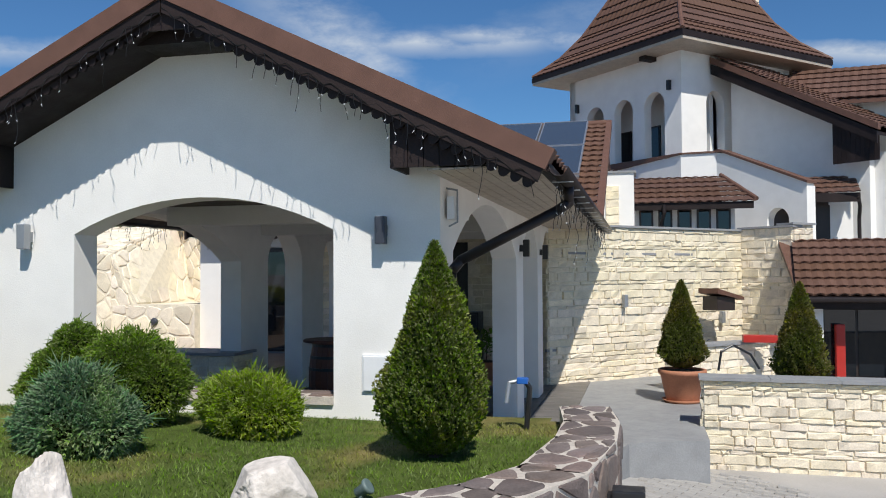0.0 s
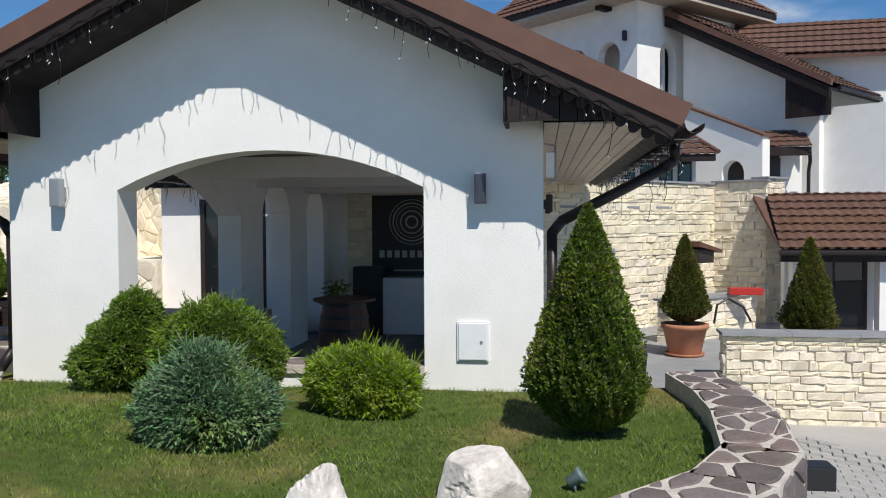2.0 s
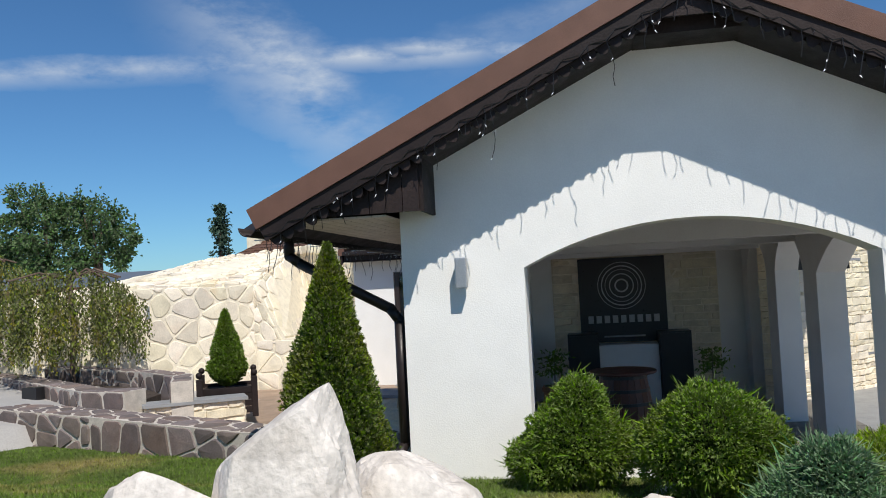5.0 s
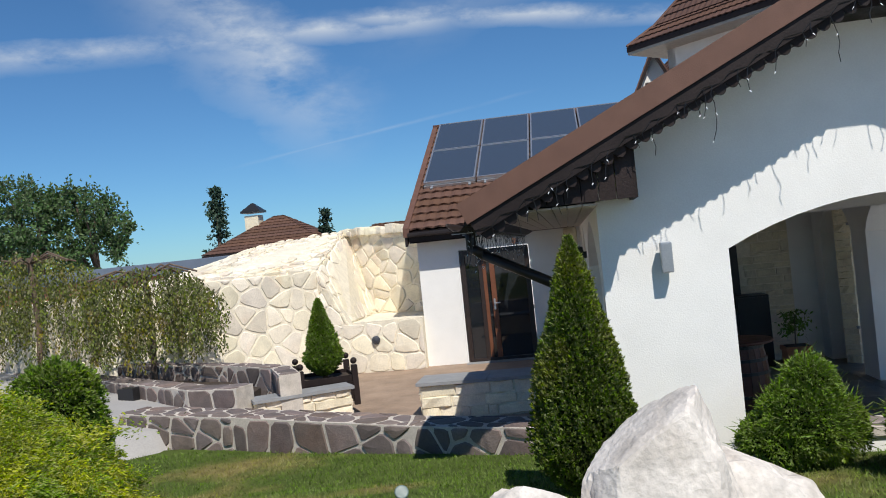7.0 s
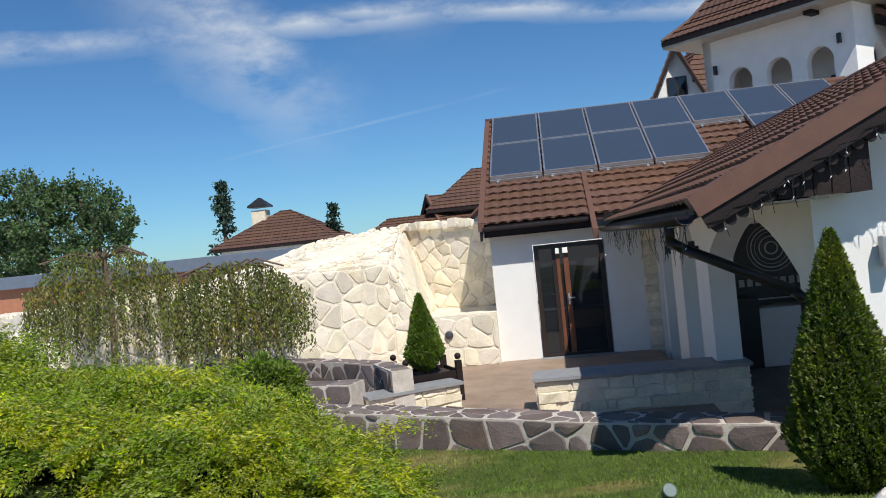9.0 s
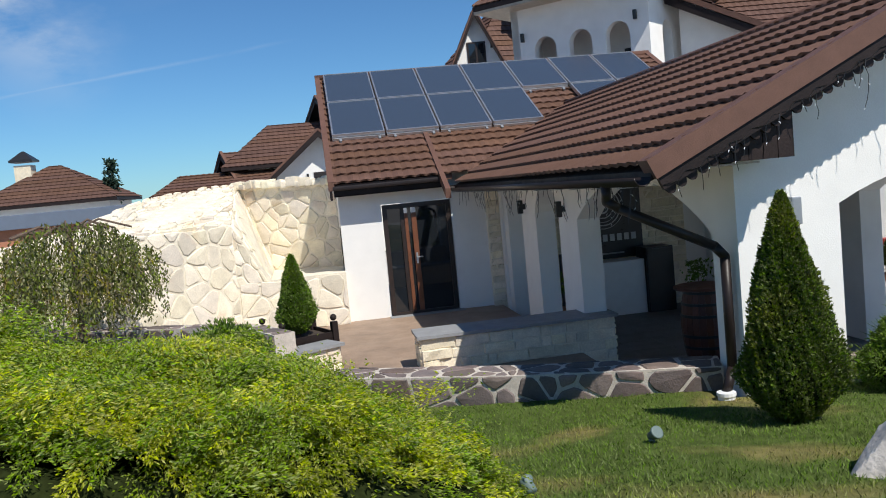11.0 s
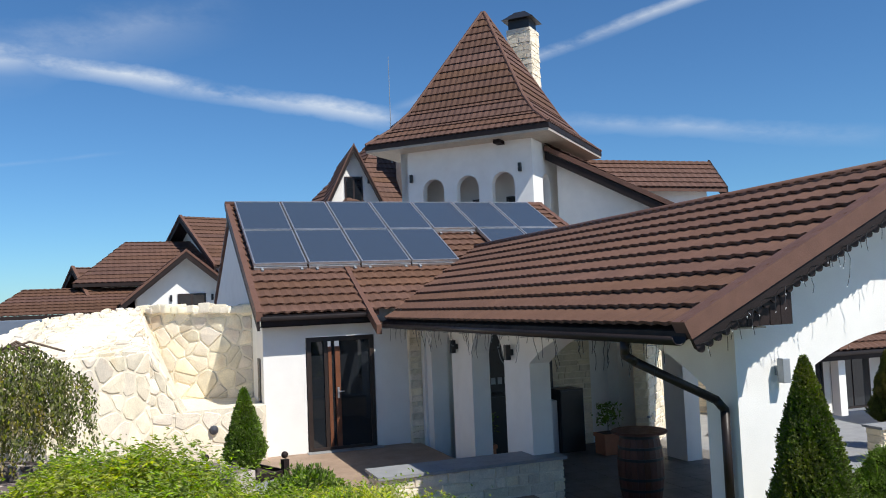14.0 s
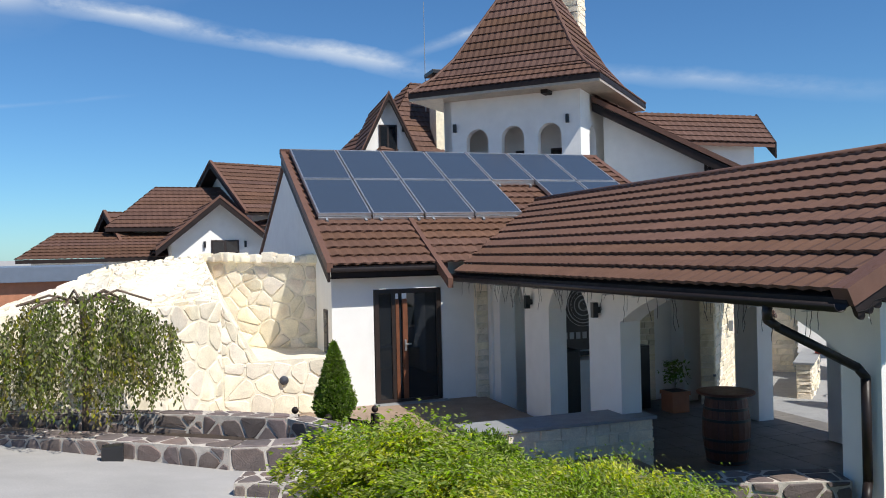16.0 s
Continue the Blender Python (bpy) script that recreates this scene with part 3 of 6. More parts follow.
courses(pav_roof, (XC - EX, 0, RIDGE - EX * SLOPE), (0, 1, 0), (vx, 0, vz), lambda v: YE + 0.02, lambda v: valley_y(v), slope_len, ROOF, wave=0.22)
courses(pav_roof, (XC + EX, 0, RIDGE - EX * SLOPE), (0, 1, 0), (-vx, 0, vz), lambda v: YE + 0.02, lambda v: valley_y(v), slope_len, ROOF, wave=0.22)
for s, nm in ((-1, "deck"), (1, "deck")):
    bm = bmesh.new()
    prism(bm, [(XC, RIDGE - 0.03), (XC + s * EX, RIDGE - 0.03 - EX * SLOPE), (XC + s * EX, RIDGE - 0.11 - EX * SLOPE), (XC, RIDGE - 0.11)], YE + 0.02, 16.6, xz)
    part(nm, bm, WOOD, pav_roof)
part("apex_soffit", prism(bmesh.new(), [(-4.38, 3.985), (-3.62, 3.985), (-3.85, 4.10), (-4.15, 4.10)], 7.06, YF - 0.004, xz), WOOD, pav_roof)
part("apex_board", prism(bmesh.new(), [(-4.24, 4.05), (-3.76, 4.05), (-3.80, 4.26), (-4.20, 4.26)], YE + 0.032, YE + 0.058, xz), WOOD, pav_roof)
bm = bmesh.new()
cyl(bm, (XC, YE, RIDGE + 0.0), (XC, 19.5, RIDGE + 0.0), 0.085, seg=12)
part("ridge_cap", bm, FLASH, pav_roof, smooth=True)
for s in (-1, 1):
    def slant(u, w, d, s=s):
        """u metres down the slope from the ridge, w metres square to it."""
        return (XC + s * (u * vx + w * vz), d, RIDGE - u * vz + w * vx)
    part("verge_flashing", prism(bmesh.new(), [(-0.02, 0.07), (slope_len + 0.02, 0.07), (slope_len + 0.02, -0.10), (0.04, -0.10)], YE - 0.035, YE + 0.16, slant), FLASH, pav_roof, "brown metal verge flashing")
    part("bargeboard", prism(bmesh.new(), [(0.05, -0.10), (slope_len, -0.10), (slope_len, -0.21), (0.11, -0.21)], YE - 0.012, YE + 0.03, slant), WOOD, pav_roof, "dark stained bargeboard")
    # scalloped lower edge, board by board
    n = 34
    for k in range(n):
        u0 = 0.12 + (slope_len - 0.14) * k / n
        u1 = 0.12 + (slope_len - 0.14) * (k + 1) / n
        pts = [(u0, -0.19)] + [(u0 + (u1 - u0) * i / 6, -0.215 - 0.065 * math.sin(math.pi * i / 6) ** 0.6) for i in range(7)] + [(u1, -0.19)]
        part("scallop", prism(bmesh.new(), pts[::-1], YE + 0.03, YE + 0.055, slant), WOOD, pav_roof)
    part("soffit_panel", prism(bmesh.new(), [(0.05, -0.13), (slope_len - 1.25, -0.13), (slope_len - 1.25, -0.225), (0.3, -0.225)], YE + 0.10, YF - 0.003, slant), WOOD, pav_roof)
    # boxed eave end: vertical dark boards
    x_in, x_out = XC + s * 2.03, XC + s * 3.2
    for k in range(9):
        xa, xb = x_in + (x_out - x_in) * k / 9, x_in + (x_out - x_in) * (k + 1) / 9 - s * 0.006
        zt = RIDGE - 0.12 - SLOPE * (abs(xb - XC))
        part("eave_board", boxed(min(xa, xb), max(xa, xb), 6.96, 6.985, 2.80, max(2.84, zt)), WOOD, pav_roof)
    part("eave_cheek", boxed(min(x_in, x_in - s * 0.03), max(x_in, x_in - s * 0.03), 6.985, YF + 0.02, 2.80, RIDGE - 0.14 - SLOPE * 2.03), WOOD, pav_roof)
    # soffit boards along the side
    xa, xb = (XL - 0.92, XL) if s < 0 else (XR, XR + 0.92)
    for k in range(8):
        a = xa + (xb - xa) * k / 8
        part("soffit_board", boxed(a + 0.004, a + (xb - xa) / 8 - 0.004, 7.0, 16.2, 2.775, 2.79), SOFFIT, pav_roof)
    # gutter with its brackets
    gx = XC + s * (EX + 0.07)
    gz = RIDGE - EX * SLOPE - 0.075
    bm = bmesh.new()
    prof = [(0.075 * math.cos(a), 0.075 * math.sin(a)) for a in np.linspace(math.pi, 2 * math.pi, 9)] + [(0.066 * math.cos(a), 0.066 * math.sin(a)) for a in np.linspace(2 * math.pi, math.pi, 9)]
    prism(bm, prof, YE + 0.02, 16.3, lambda a, b, d: (gx + a, d, gz + b))
    part("gutter", bm, GUTTER, pav_roof, "dark brown half-round gutter", smooth=True)
    for k in range(14):
        y = 7.2 + k * 0.68
        part("gutter_bracket", boxed(gx - 0.085, gx + 0.085, y, y + 0.03, gz - 0.083, gz - 0.076), METAL, pav_roof)
    part("fascia", boxed(gx - s * 0.1 - 0.012, gx - s * 0.1 + 0.012, YE + 0.05, 16.3, 2.74, RIDGE - EX * SLOPE - 0.02), WOOD, pav_roof)
    # downpipe
    dp = thing("downpipe", "dark brown rain downpipe slanting in to the wall", "downpipe", group="downpipes")
    x_wall = (XL + 0.0 - 0.07) if s < 0 else (XR + 0.07)
    part("pipe", pipe(bmesh.new(), [(gx, 7.75, gz - 0.06), (gx, 7.75, gz - 0.2), (gx - s * 0.10, 7.73, gz - 0.27), (x_wall + s * 0.08, 7.60, 2.06), (x_wall, 7.58, 1.96), (x_wall, 7.58, 0.95), (x_wall + s * 0.12, 7.5, 0.72)], 0.045), GUTTER, dp, smooth=True)
    part("elbow", lathe(bmesh.new(), [(0.06, 0), (0.075, 0.02), (0.075, 0.16), (0.085, 0.17), (0.085, 0.2), (0.05, 0.2)], (x_wall + s * 0.13, 7.47, 0.56), 14), WHITE, dp, "white plastic drain socket")


# icicle lights: a cable with short drops
def icicles(parent, pts, seed, drop=(0.05, 0.22), gap=0.07):
    r = random.Random(seed)
    v, f, bv, bf = [], [], [], []

    def seg(p, q, w):
        d = (q - p)
        side = Vector((0, 1, 0)).cross(d)
        side = (side if side.length > 1e-6 else Vector((1, 0, 0))).normalized() * w
        up = side.cross(d).normalized() * w
        b = len(v)
        for e in (p, q):
            v.extend([tuple(e + side), tuple(e - side * 0.5 + up), tuple(e - side * 0.5 - up)])
        f.extend([(b, b + 1, b + 4, b + 3), (b + 1, b + 2, b + 5, b + 4), (b + 2, b, b + 3, b + 5)])

    for a, b in zip(pts, pts[1:]):
        a, b = Vector(a), Vector(b)
        n = max(1, int((b - a).length / gap))
        last = a
        for k in range(1, n + 1):
            p = a.lerp(b, k / n) + Vector((0, r.uniform(-0.01, 0.01), -0.02 * (k % 3)))
            seg(last, p, 0.004)
            last = p
            if r.random() < 0.62:
                q, L = p.copy(), r.uniform(*drop) * (1.8 if r.random() < 0.15 else 1)
                m = max(2, int(L / 0.06))
                for i in range(m):
                    t = q + Vector((r.uniform(-0.022, 0.022), r.uniform(-0.012, 0.012), -L / m))
                    seg(q, t, 0.0032)
                    if r.random() < 0.42:
                        c = len(bv)
                        w = Vector((r.choice((-1, 1)) * 0.014, -0.006, -0.022))
                        e = Vector((0.0055, 0, 0.0))
                        g = Vector((0, 0.0055, 0.003))
                        bv.extend([tuple(t + e), tuple(t - e), tuple(t + g), tuple(t + w)])
                        bf.extend([(c, c + 1, c + 3), (c + 1, c + 2, c + 3), (c + 2, c, c + 3)])
                    q = t
    raw("cable", v, f, WIRE, parent)
    tagged(raw("bulb", bv, bf, BULB, parent), kind="stuff")


lights = thing("icicle_lights", "dark icicle light string with small clear bulbs along the gable", "string lights", group="string lights")
def barge(u, s):
    return (XC + s * (u * vx - 0.18 * vz), YE - 0.018, RIDGE - u * vz - 0.165 * vx)
icicles(lights, [barge(slope_len, -1), barge(0.1, -1)], 1)
icicles(lights, [barge(0.1, 1), barge(slope_len, 1)], 2)
for s in (-1, 1):
    eave_lights = thing("icicle_lights", "dark icicle light string under the eaves gutter", "string lights", group="string lights")
    icicles(eave_lights, [(XC + s * (EX + 0.02), 7.1, 2.72), (XC + s * (EX + 0.02), 16.0, 2.72)], 5 + s, drop=(0.08, 0.38))


# wall lamps, meter box, fixtures
def up_down_lamp(x, y, z, mat, rz=0.0, h=0.24):
    t = thing("wall_lamp", "grey cylindrical up-and-down wall lamp", "wall lamp", group="wall lamps", at=(x, y, z), rz=rz)
    part("tube", boxed(-0.045, 0.045, -0.14, -0.05, -h, 0.0, bevel=0.012), mat, t)
    part("mount", boxed(-0.03, 0.03, -0.05, 0.01, -h * 0.7, -h * 0.3), mat, t)
    part("lens", boxed(-0.035, 0.035, -0.13, -0.06, -0.004, 0.004), BULB, t)
    return t


LAMPGREY = material("dark_grey_lamp", (0.045, 0.05, 0.065), 0.45, vary=0.05, bump=0.02)
up_down_lamp(-5.80, YF, 2.44, METAL)
up_down_lamp(-2.20, YF, 2.44, LAMPGREY)
for y in (15.1, 12.68):
    up_down_lamp(XL, y, 2.42, BLACK, -90)
for y in (14.52, 12.18):
    up_down_lamp(XR, y, 2.42, BLACK, 90)
mb = thing("meter_box", "white flush meter box with a small round lock", "meter box")
part("frame", boxed(-2.40, -2.14, YF - 0.02, YF + 0.01, 0.92, 1.245, bevel=0.006), WHITE, mb)
part("door", boxed(-2.385, -2.155, YF - 0.03, YF - 0.02, 0.935, 1.23, bevel=0.004), WHITE, mb)
part("lock", cyl(bmesh.new(), (-2.20, YF - 0.036, 1.08), (-2.20, YF - 0.028, 1.08), 0.012), METAL, mb)
ff = thing("flood_light", "pale grey flood light box on the side wall", "flood light")
part("body", boxed(XR + 0.02, XR + 0.09, 7.62, 7.80, 2.42, 2.62, bevel=0.01), WHITE, ff)
part("bracket", pipe(bmesh.new(), [(XR, 7.7, 2.7), (XR + 0.1, 7.7, 2.68), (XR + 0.1, 7.7, 2.4), (XR + 0.02, 7.7, 2.36)], 0.008, 6), METAL, ff)

# ---- inside the pavilion: signboard, counter, pots, barrel ----
sb = thing("signboard", "black signboard with a pale round emblem and lettering bars", "sign")
part("board", boxed(-5.05, -3.44, YB - 0.075, YB - 0.03, 0.99, 2.58, bevel=0.004), SIGN, sb)
def ring(r, w, z):
    bm = bmesh.new()
    n = 40
    for i in range(n):
        a, b = 2 * math.pi * i / n, 2 * math.pi * (i + 1) / n
        prism(bm, [(-4.25 + r * math.cos(a), z + r * math.sin(a)), (-4.25 + (r + w) * math.cos(a), z + (r + w) * math.sin(a)), (-4.25 + (r + w) * math.cos(b), z + (r + w) * math.sin(b)), (-4.25 + r * math.cos(b), z + r * math.sin(b))], YB - 0.08, YB - 0.076, xz)
    return bm
for r, w in ((0.435, 0.012), (0.36, 0.022), (0.30, 0.010), (0.21, 0.02), (0.10, 0.03)):
    part("emblem_ring", ring(r, w, 2.05), SIGNWHITE, sb)
for k in range(9):
    x = -4.90 + k * 0.152
    part("lettering_bar", boxed(x, x + 0.10, YB - 0.08, YB - 0.076, 1.35, 1.49), SIGNWHITE, sb)
part("lettering_bar", boxed(-4.62, -3.86, YB - 0.08, YB - 0.076, 1.08, 1.11), SIGNWHITE, sb)
clad = whole("wall_cladding", boxed(-5.55, -2.5, YB - 0.04, YB - 0.0, -0.1, 2.8), MORTAR, "pale split stone cladding behind the signboard", "wall cladding", kind="structure")
L, to = face((-5.55, YB - 0.04), (-2.5, YB - 0.04), -0.1)
ledger(clad, L, 2.9, to, STONE, 7, row=0.13, proud=0.02, single=60, keep=lambda u, v: not (0.45 < u < 2.15 and 1.0 < v < 2.75))
ct = thing("reception_counter", "white counter between two black cabinets below the signboard", "counter")
part("front", boxed(-4.73, -3.67, 16.3, 16.8, -0.1, 0.98, bevel=0.01), WHITE, ct)
for xa in (-5.29, -3.66):
    cb = thing("black_cabinet", "tall black cabinet beside the counter", "cabinet", group="black cabinets")
    part("body", boxed(xa, xa + 0.56, 16.2, 16.75, -0.1, 1.2, bevel=0.01), BLACK, cb)
    part("door", boxed(xa + 0.02, xa + 0.54, 16.18, 16.2, -0.05, 1.17, bevel=0.004), BLACK, cb)


def barrel(x, y, z, h, r, lid):
    t = thing("barrel_table", "red-brown wooden wine barrel with a round dark table top", "barrel", at=(x, y, z))
    n = 22
    for k in range(n):
        bm = bmesh.new()
        a0, a1 = 2 * math.pi * (k + 0.03) / n, 2 * math.pi * (k + 0.97) / n
        rows = []
        for i in range(9):
            f = i / 8
            rr = r * (0.82 + 0.18 * math.sin(math.pi * f))
            rows.append([bm.verts.new((q * math.cos(a), q * math.sin(a), f * h)) for q, a in ((rr, a0), (rr, a1), (rr - 0.03, a1), (rr - 0.03, a0))])
        for p, q in zip(rows, rows[1:]):
            for i in range(4):
                bm.faces.new((p[i], p[(i + 1) % 4], q[(i + 1) % 4], q[i]))
        part("stave", bm, BARREL, t)
    for f in (0.04, 0.2, 0.36, 0.64, 0.8, 0.96):
        rr = r * (0.82 + 0.18 * math.sin(math.pi * f)) + 0.006
        part("hoop", lathe(bmesh.new(), [(rr - 0.02, -0.02), (rr, -0.02), (rr, 0.02), (rr - 0.02, 0.02)], (0, 0, f * h), 32), BLACK, t)
    part("head", cyl(bmesh.new(), (0, 0, 0.03), (0, 0, h - 0.02), r * 0.79, seg=24), BARREL, t)
    part("tabletop", lathe(bmesh.new(), [(lid * 0.97, 0), (lid, 0.012), (lid, 0.03), (lid * 0.97, 0.04)], (0, 0, h), 36), BARREL, t)
    return t


barrel(-4.46, 12.08, -0.105, 1.06, 0.36, 0.44)


def pot_plant(x, y, z, r, h, leaf, ph):
    t = thing("potted_plant", "terracotta pot with a thin leafy plant", "potted plant", group="pots in the pavilion", at=(x, y, z))
    part("pot", boxed(-r, r, -r, r, 0, h, bevel=0.02), TERRA, t)
    part("rim", boxed(-r - 0.02, r + 0.02, -r - 0.02, r + 0.02, h - 0.07, h + 0.005, bevel=0.01), TERRA, t)
    part("soil", boxed(-r + 0.02, r - 0.02, -r + 0.02, r - 0.02, h, h + 0.01), SOIL, t)
    part("stem", cyl(bmesh.new(), (0, 0, h), (0.02, 0, h + ph), 0.012, 0.006, 6), BARK, t)
    rr = np.random.default_rng(int(abs(x) * 100))
    v, f = [], []
    for _ in range(260):
        p = np.array([rr.normal(0, 0.12), rr.normal(0, 0.12), h + ph * rr.uniform(0.35, 1.1)])
        d = rr.normal(0, 1, 3)
        d /= np.linalg.norm(d)
        e = np.cross(d, rr.normal(0, 1, 3))
        e /= np.linalg.norm(e)
        b = len(v)
        v += [tuple(p), tuple(p + d * 0.05 + e * 0.018), tuple(p + d * 0.1), tuple(p + d * 0.05 - e * 0.018)]
        f.append((b, b + 1, b + 2, b + 3))
    raw("foliage", v, f, leaf, t)


pot_plant(-2.85, 15.7, -0.105, 0.2, 0.42, GREENB, 0.55)
pot_plant(-5.55, 15.9, -0.105, 0.2, 0.42, GREENB, 0.55)

# ---- the wing behind, with the glazed door and the solar panels ----
WL, WR = -9.57, -1.0
bm = bmesh.new()
for a, b, za, zb in ((WL, -8.74, -0.2, 3.12), (-8.74, -7.33, 2.545, 3.12), (-7.33, XL + 0.1, -0.2, 3.12)):
    prism(bm, [(a, za), (b, za), (b, zb), (a, zb)], 17.17, 17.47, xz)
whole("wall_wing", bm, PLASTER, "white plastered front wall of the wing", "wall", kind="structure")
bm = bmesh.new()
prism(bm, [(17.47, -0.2), (28.0, -0.2), (28.0, 3.1), (22.25, wing_z(22.25) - 0.16), (17.47, wing_z(17.47) - 0.16)], WL, WL + 0.3, yz)
whole("wall_wing_end", bm, PLASTER, "white plastered gable end of the wing", "wall", kind="structure")
bm = bmesh.new()
prism(bm, [(17.15, -0.2), (28.0, -0.2), (28.0, 3.1), (22.25, wing_z(22.25) - 0.16), (17.15, wing_z(17.15) - 0.16)], WR - 0.3, WR, yz)
whole("wall_wing_far", bm, PLASTER, "white plastered far gable end of the wing", "wall", kind="structure")
pil = tagged(part("wall_pilaster", boxed(-6.62, -6.36, 17.06, 17.166, -0.1, 2.78), MORTAR), "narrow pale split-stone pilaster on the white wing wall", "pilaster", kind="structure")
L, to = face((-6.62, 17.06), (-6.36, 17.06), -0.1)
ledger(pil, L, 2.86, to, STONE, 91, row=0.12, single=40)
whole("wall_wing_return", boxed(-6.357, -6.305, 16.9, 17.166, -0.1, 2.78), PLASTER, "white plastered return beside the stone pilaster", "wall", kind="structure")
slit = thing("window_slit", "narrow dark window in the gable end", "window", kind="structure")
part("frame", boxed(WL - 0.012, WL, 17.55, 17.95, 1.2, 2.15), FRAME, slit)
part("pane", boxed(WL - 0.018, WL - 0.013, 17.6, 17.9, 1.25, 2.1), PANE, slit)

gd = thing("door_glazed", "dark brown glazed double door with one red-brown leaf", "door", kind="structure")
DX0, DX1, DZ0, DZ1, DY = -8.72, -7.345, 0.29, 2.53, 17.20
for a, b, c, d in ((DX0, DX0 + 0.09, DZ0, DZ1), (DX1 - 0.09, DX1, DZ0, DZ1), (DX0 + 0.09, DX1 - 0.09, DZ1 - 0.09, DZ1), (DX0 + 0.09, DX1 - 0.09, DZ0, DZ0 + 0.06)):
    part("frame", boxed(a, b, DY - 0.05, DY + 0.05, c, d, bevel=0.006), FRAME, gd)
part("mullion", boxed(-8.37, -8.29, DY - 0.03, DY + 0.04, DZ0 + 0.06, DZ1 - 0.09, bevel=0.005), FRAME, gd)
part("mullion", boxed(-8.15, -8.05, DY - 0.05, DY + 0.04, DZ0 + 0.06, DZ1 - 0.2, bevel=0.008), DOORWOOD, gd, "red-brown door stile")
part("stile", boxed(-8.29, -8.22, DY - 0.045, DY + 0.04, DZ0 + 0.06, DZ1 - 0.2, bevel=0.008), DOORWOOD, gd)
for a, b in ((DX0 + 0.09, -8.37), (-8.22, -8.15), (-8.05, DX1 - 0.09)):
    part("pane", boxed(a, b, DY + 0.0, DY + 0.012, DZ0 + 0.06, DZ1 - 0.09), PANE, gd)
hd = part("handle", boxed(-8.125, -8.085, DY - 0.075, DY - 0.05, 1.30, 1.52, bevel=0.006), ALU, gd)
part("lever", boxed(-8.12, -7.99, DY - 0.11, DY - 0.085, 1.42, 1.445, bevel=0.006), ALU, gd)
part("threshold", boxed(DX0 - 0.05, DX1 + 0.1, 16.95, 17.17, 0.2, 0.285, bevel=0.01), SLATE, gd, "grey stone threshold")

wing_roof = thing("wing_roof", "brown metal tile roof carrying solar panels", "roof", kind="structure")
WLEN = (22.25 - WING_Y) * math.hypot(1, WING_S)
wv, wz = 1 / math.hypot(1, WING_S), WING_S / math.hypot(1, WING_S)
courses(wing_roof, (0, WING_Y, WING_Z), (1, 0, 0), (0, wv, wz), lambda v: -9.66, lambda v: -7.56, WLEN, ROOF, wave=0.22)


def left_hi(v):
    z = WING_Z + v * wz
    return XC - max(0.0, RIDGE - z) / SLOPE


courses(wing_roof, (0, WING_Y, WING_Z), (1, 0, 0), (0, wv, wz), lambda v: -7.50, lambda v: max(-7.5, left_hi(v)), WLEN, ROOF, wave=0.22)
courses(wing_roof, (0, WING_Y, WING_Z), (1, 0, 0), (0, wv, wz), lambda v: min(-0.85, XC + max(0.0, RIDGE - WING_Z - v * wz) / SLOPE), lambda v: -0.85, WLEN, ROOF, wave=0.22)
bm = bmesh.new()
prism(bm, [(16.80, wing_z(16.80) - 0.03), (22.25, wing_z(22.25) - 0.03), (28.4, wing_z(16.80) - 0.03), (28.4, wing_z(16.80) - 0.12), (22.25, wing_z(22.25) - 0.12), (16.80, wing_z(16.80) - 0.12)], -9.64, -7.3, yz)
part("deck", bm, FLASH, wing_roof)
bm = bmesh.new()
prism(bm, [(19.9, wing_z(19.9) - 0.03), (22.25, wing_z(22.25) - 0.03), (28.4, wing_z(16.80) - 0.03), (28.4, wing_z(16.80) - 0.12), (22.25, wing_z(22.25) - 0.12), (19.9, wing_z(19.9) - 0.12)], -7.3, -0.86, yz)
part("deck", bm, FLASH, wing_roof)
for x0, x1, y0 in ((-9.74, -9.62, 16.72), (-7.57, -7.47, 16.05), (-0.88, -0.74, 16.72)):
    part("verge_flashing", prism(bmesh.new(), [(y0, wing_z(y0) - 0.10), (y0, wing_z(y0) + 0.085), (22.27, wing_z(22.27) + 0.085), (22.27, wing_z(22.27) - 0.10)], x0, x1, yz), FLASH, wing_roof)
part("bargeboard", prism(bmesh.new(), [(16.75, wing_z(16.75) - 0.30), (16.75, wing_z(16.75) - 0.10), (22.25, wing_z(22.25) - 0.10), (22.25, wing_z(22.25) - 0.30)], -9.72, -9.67, yz), WOOD, wing_roof)
part("bargeboard", prism(bmesh.new(), [(16.75, wing_z(16.75) - 0.30), (16.75, wing_z(16.75) - 0.10), (22.25, wing_z(22.25) - 0.10), (22.25, wing_z(22.25) - 0.30)], -0.80, -0.76, yz), WOOD, wing_roof)
part("ridge_cap", cyl(bmesh.new(), (-9.74, 22.25, wing_z(22.25) + 0.02), (-0.75, 22.25, wing_z(22.25) + 0.02), 0.09, seg=12), FLASH, wing_roof, smooth=True)
part("fascia", boxed(-9.64, -7.5, 16.80, 16.83, WING_Z - 0.24, WING_Z - 0.01), WOOD, wing_roof)
part("gutter", boxed(-9.66, -7.45, 16.70, 16.80, WING_Z - 0.12, WING_Z - 0.03, bevel=0.03), GUTTER, wing_roof, "dark brown gutter")
part("soffit_board", boxed(-9.64, -6.4, 16.80, 17.17, WING_Z - 0.24, WING_Z - 0.22), WOOD, wing_roof)

PW, PH, GAP = 1.14, 1.96, 0.038


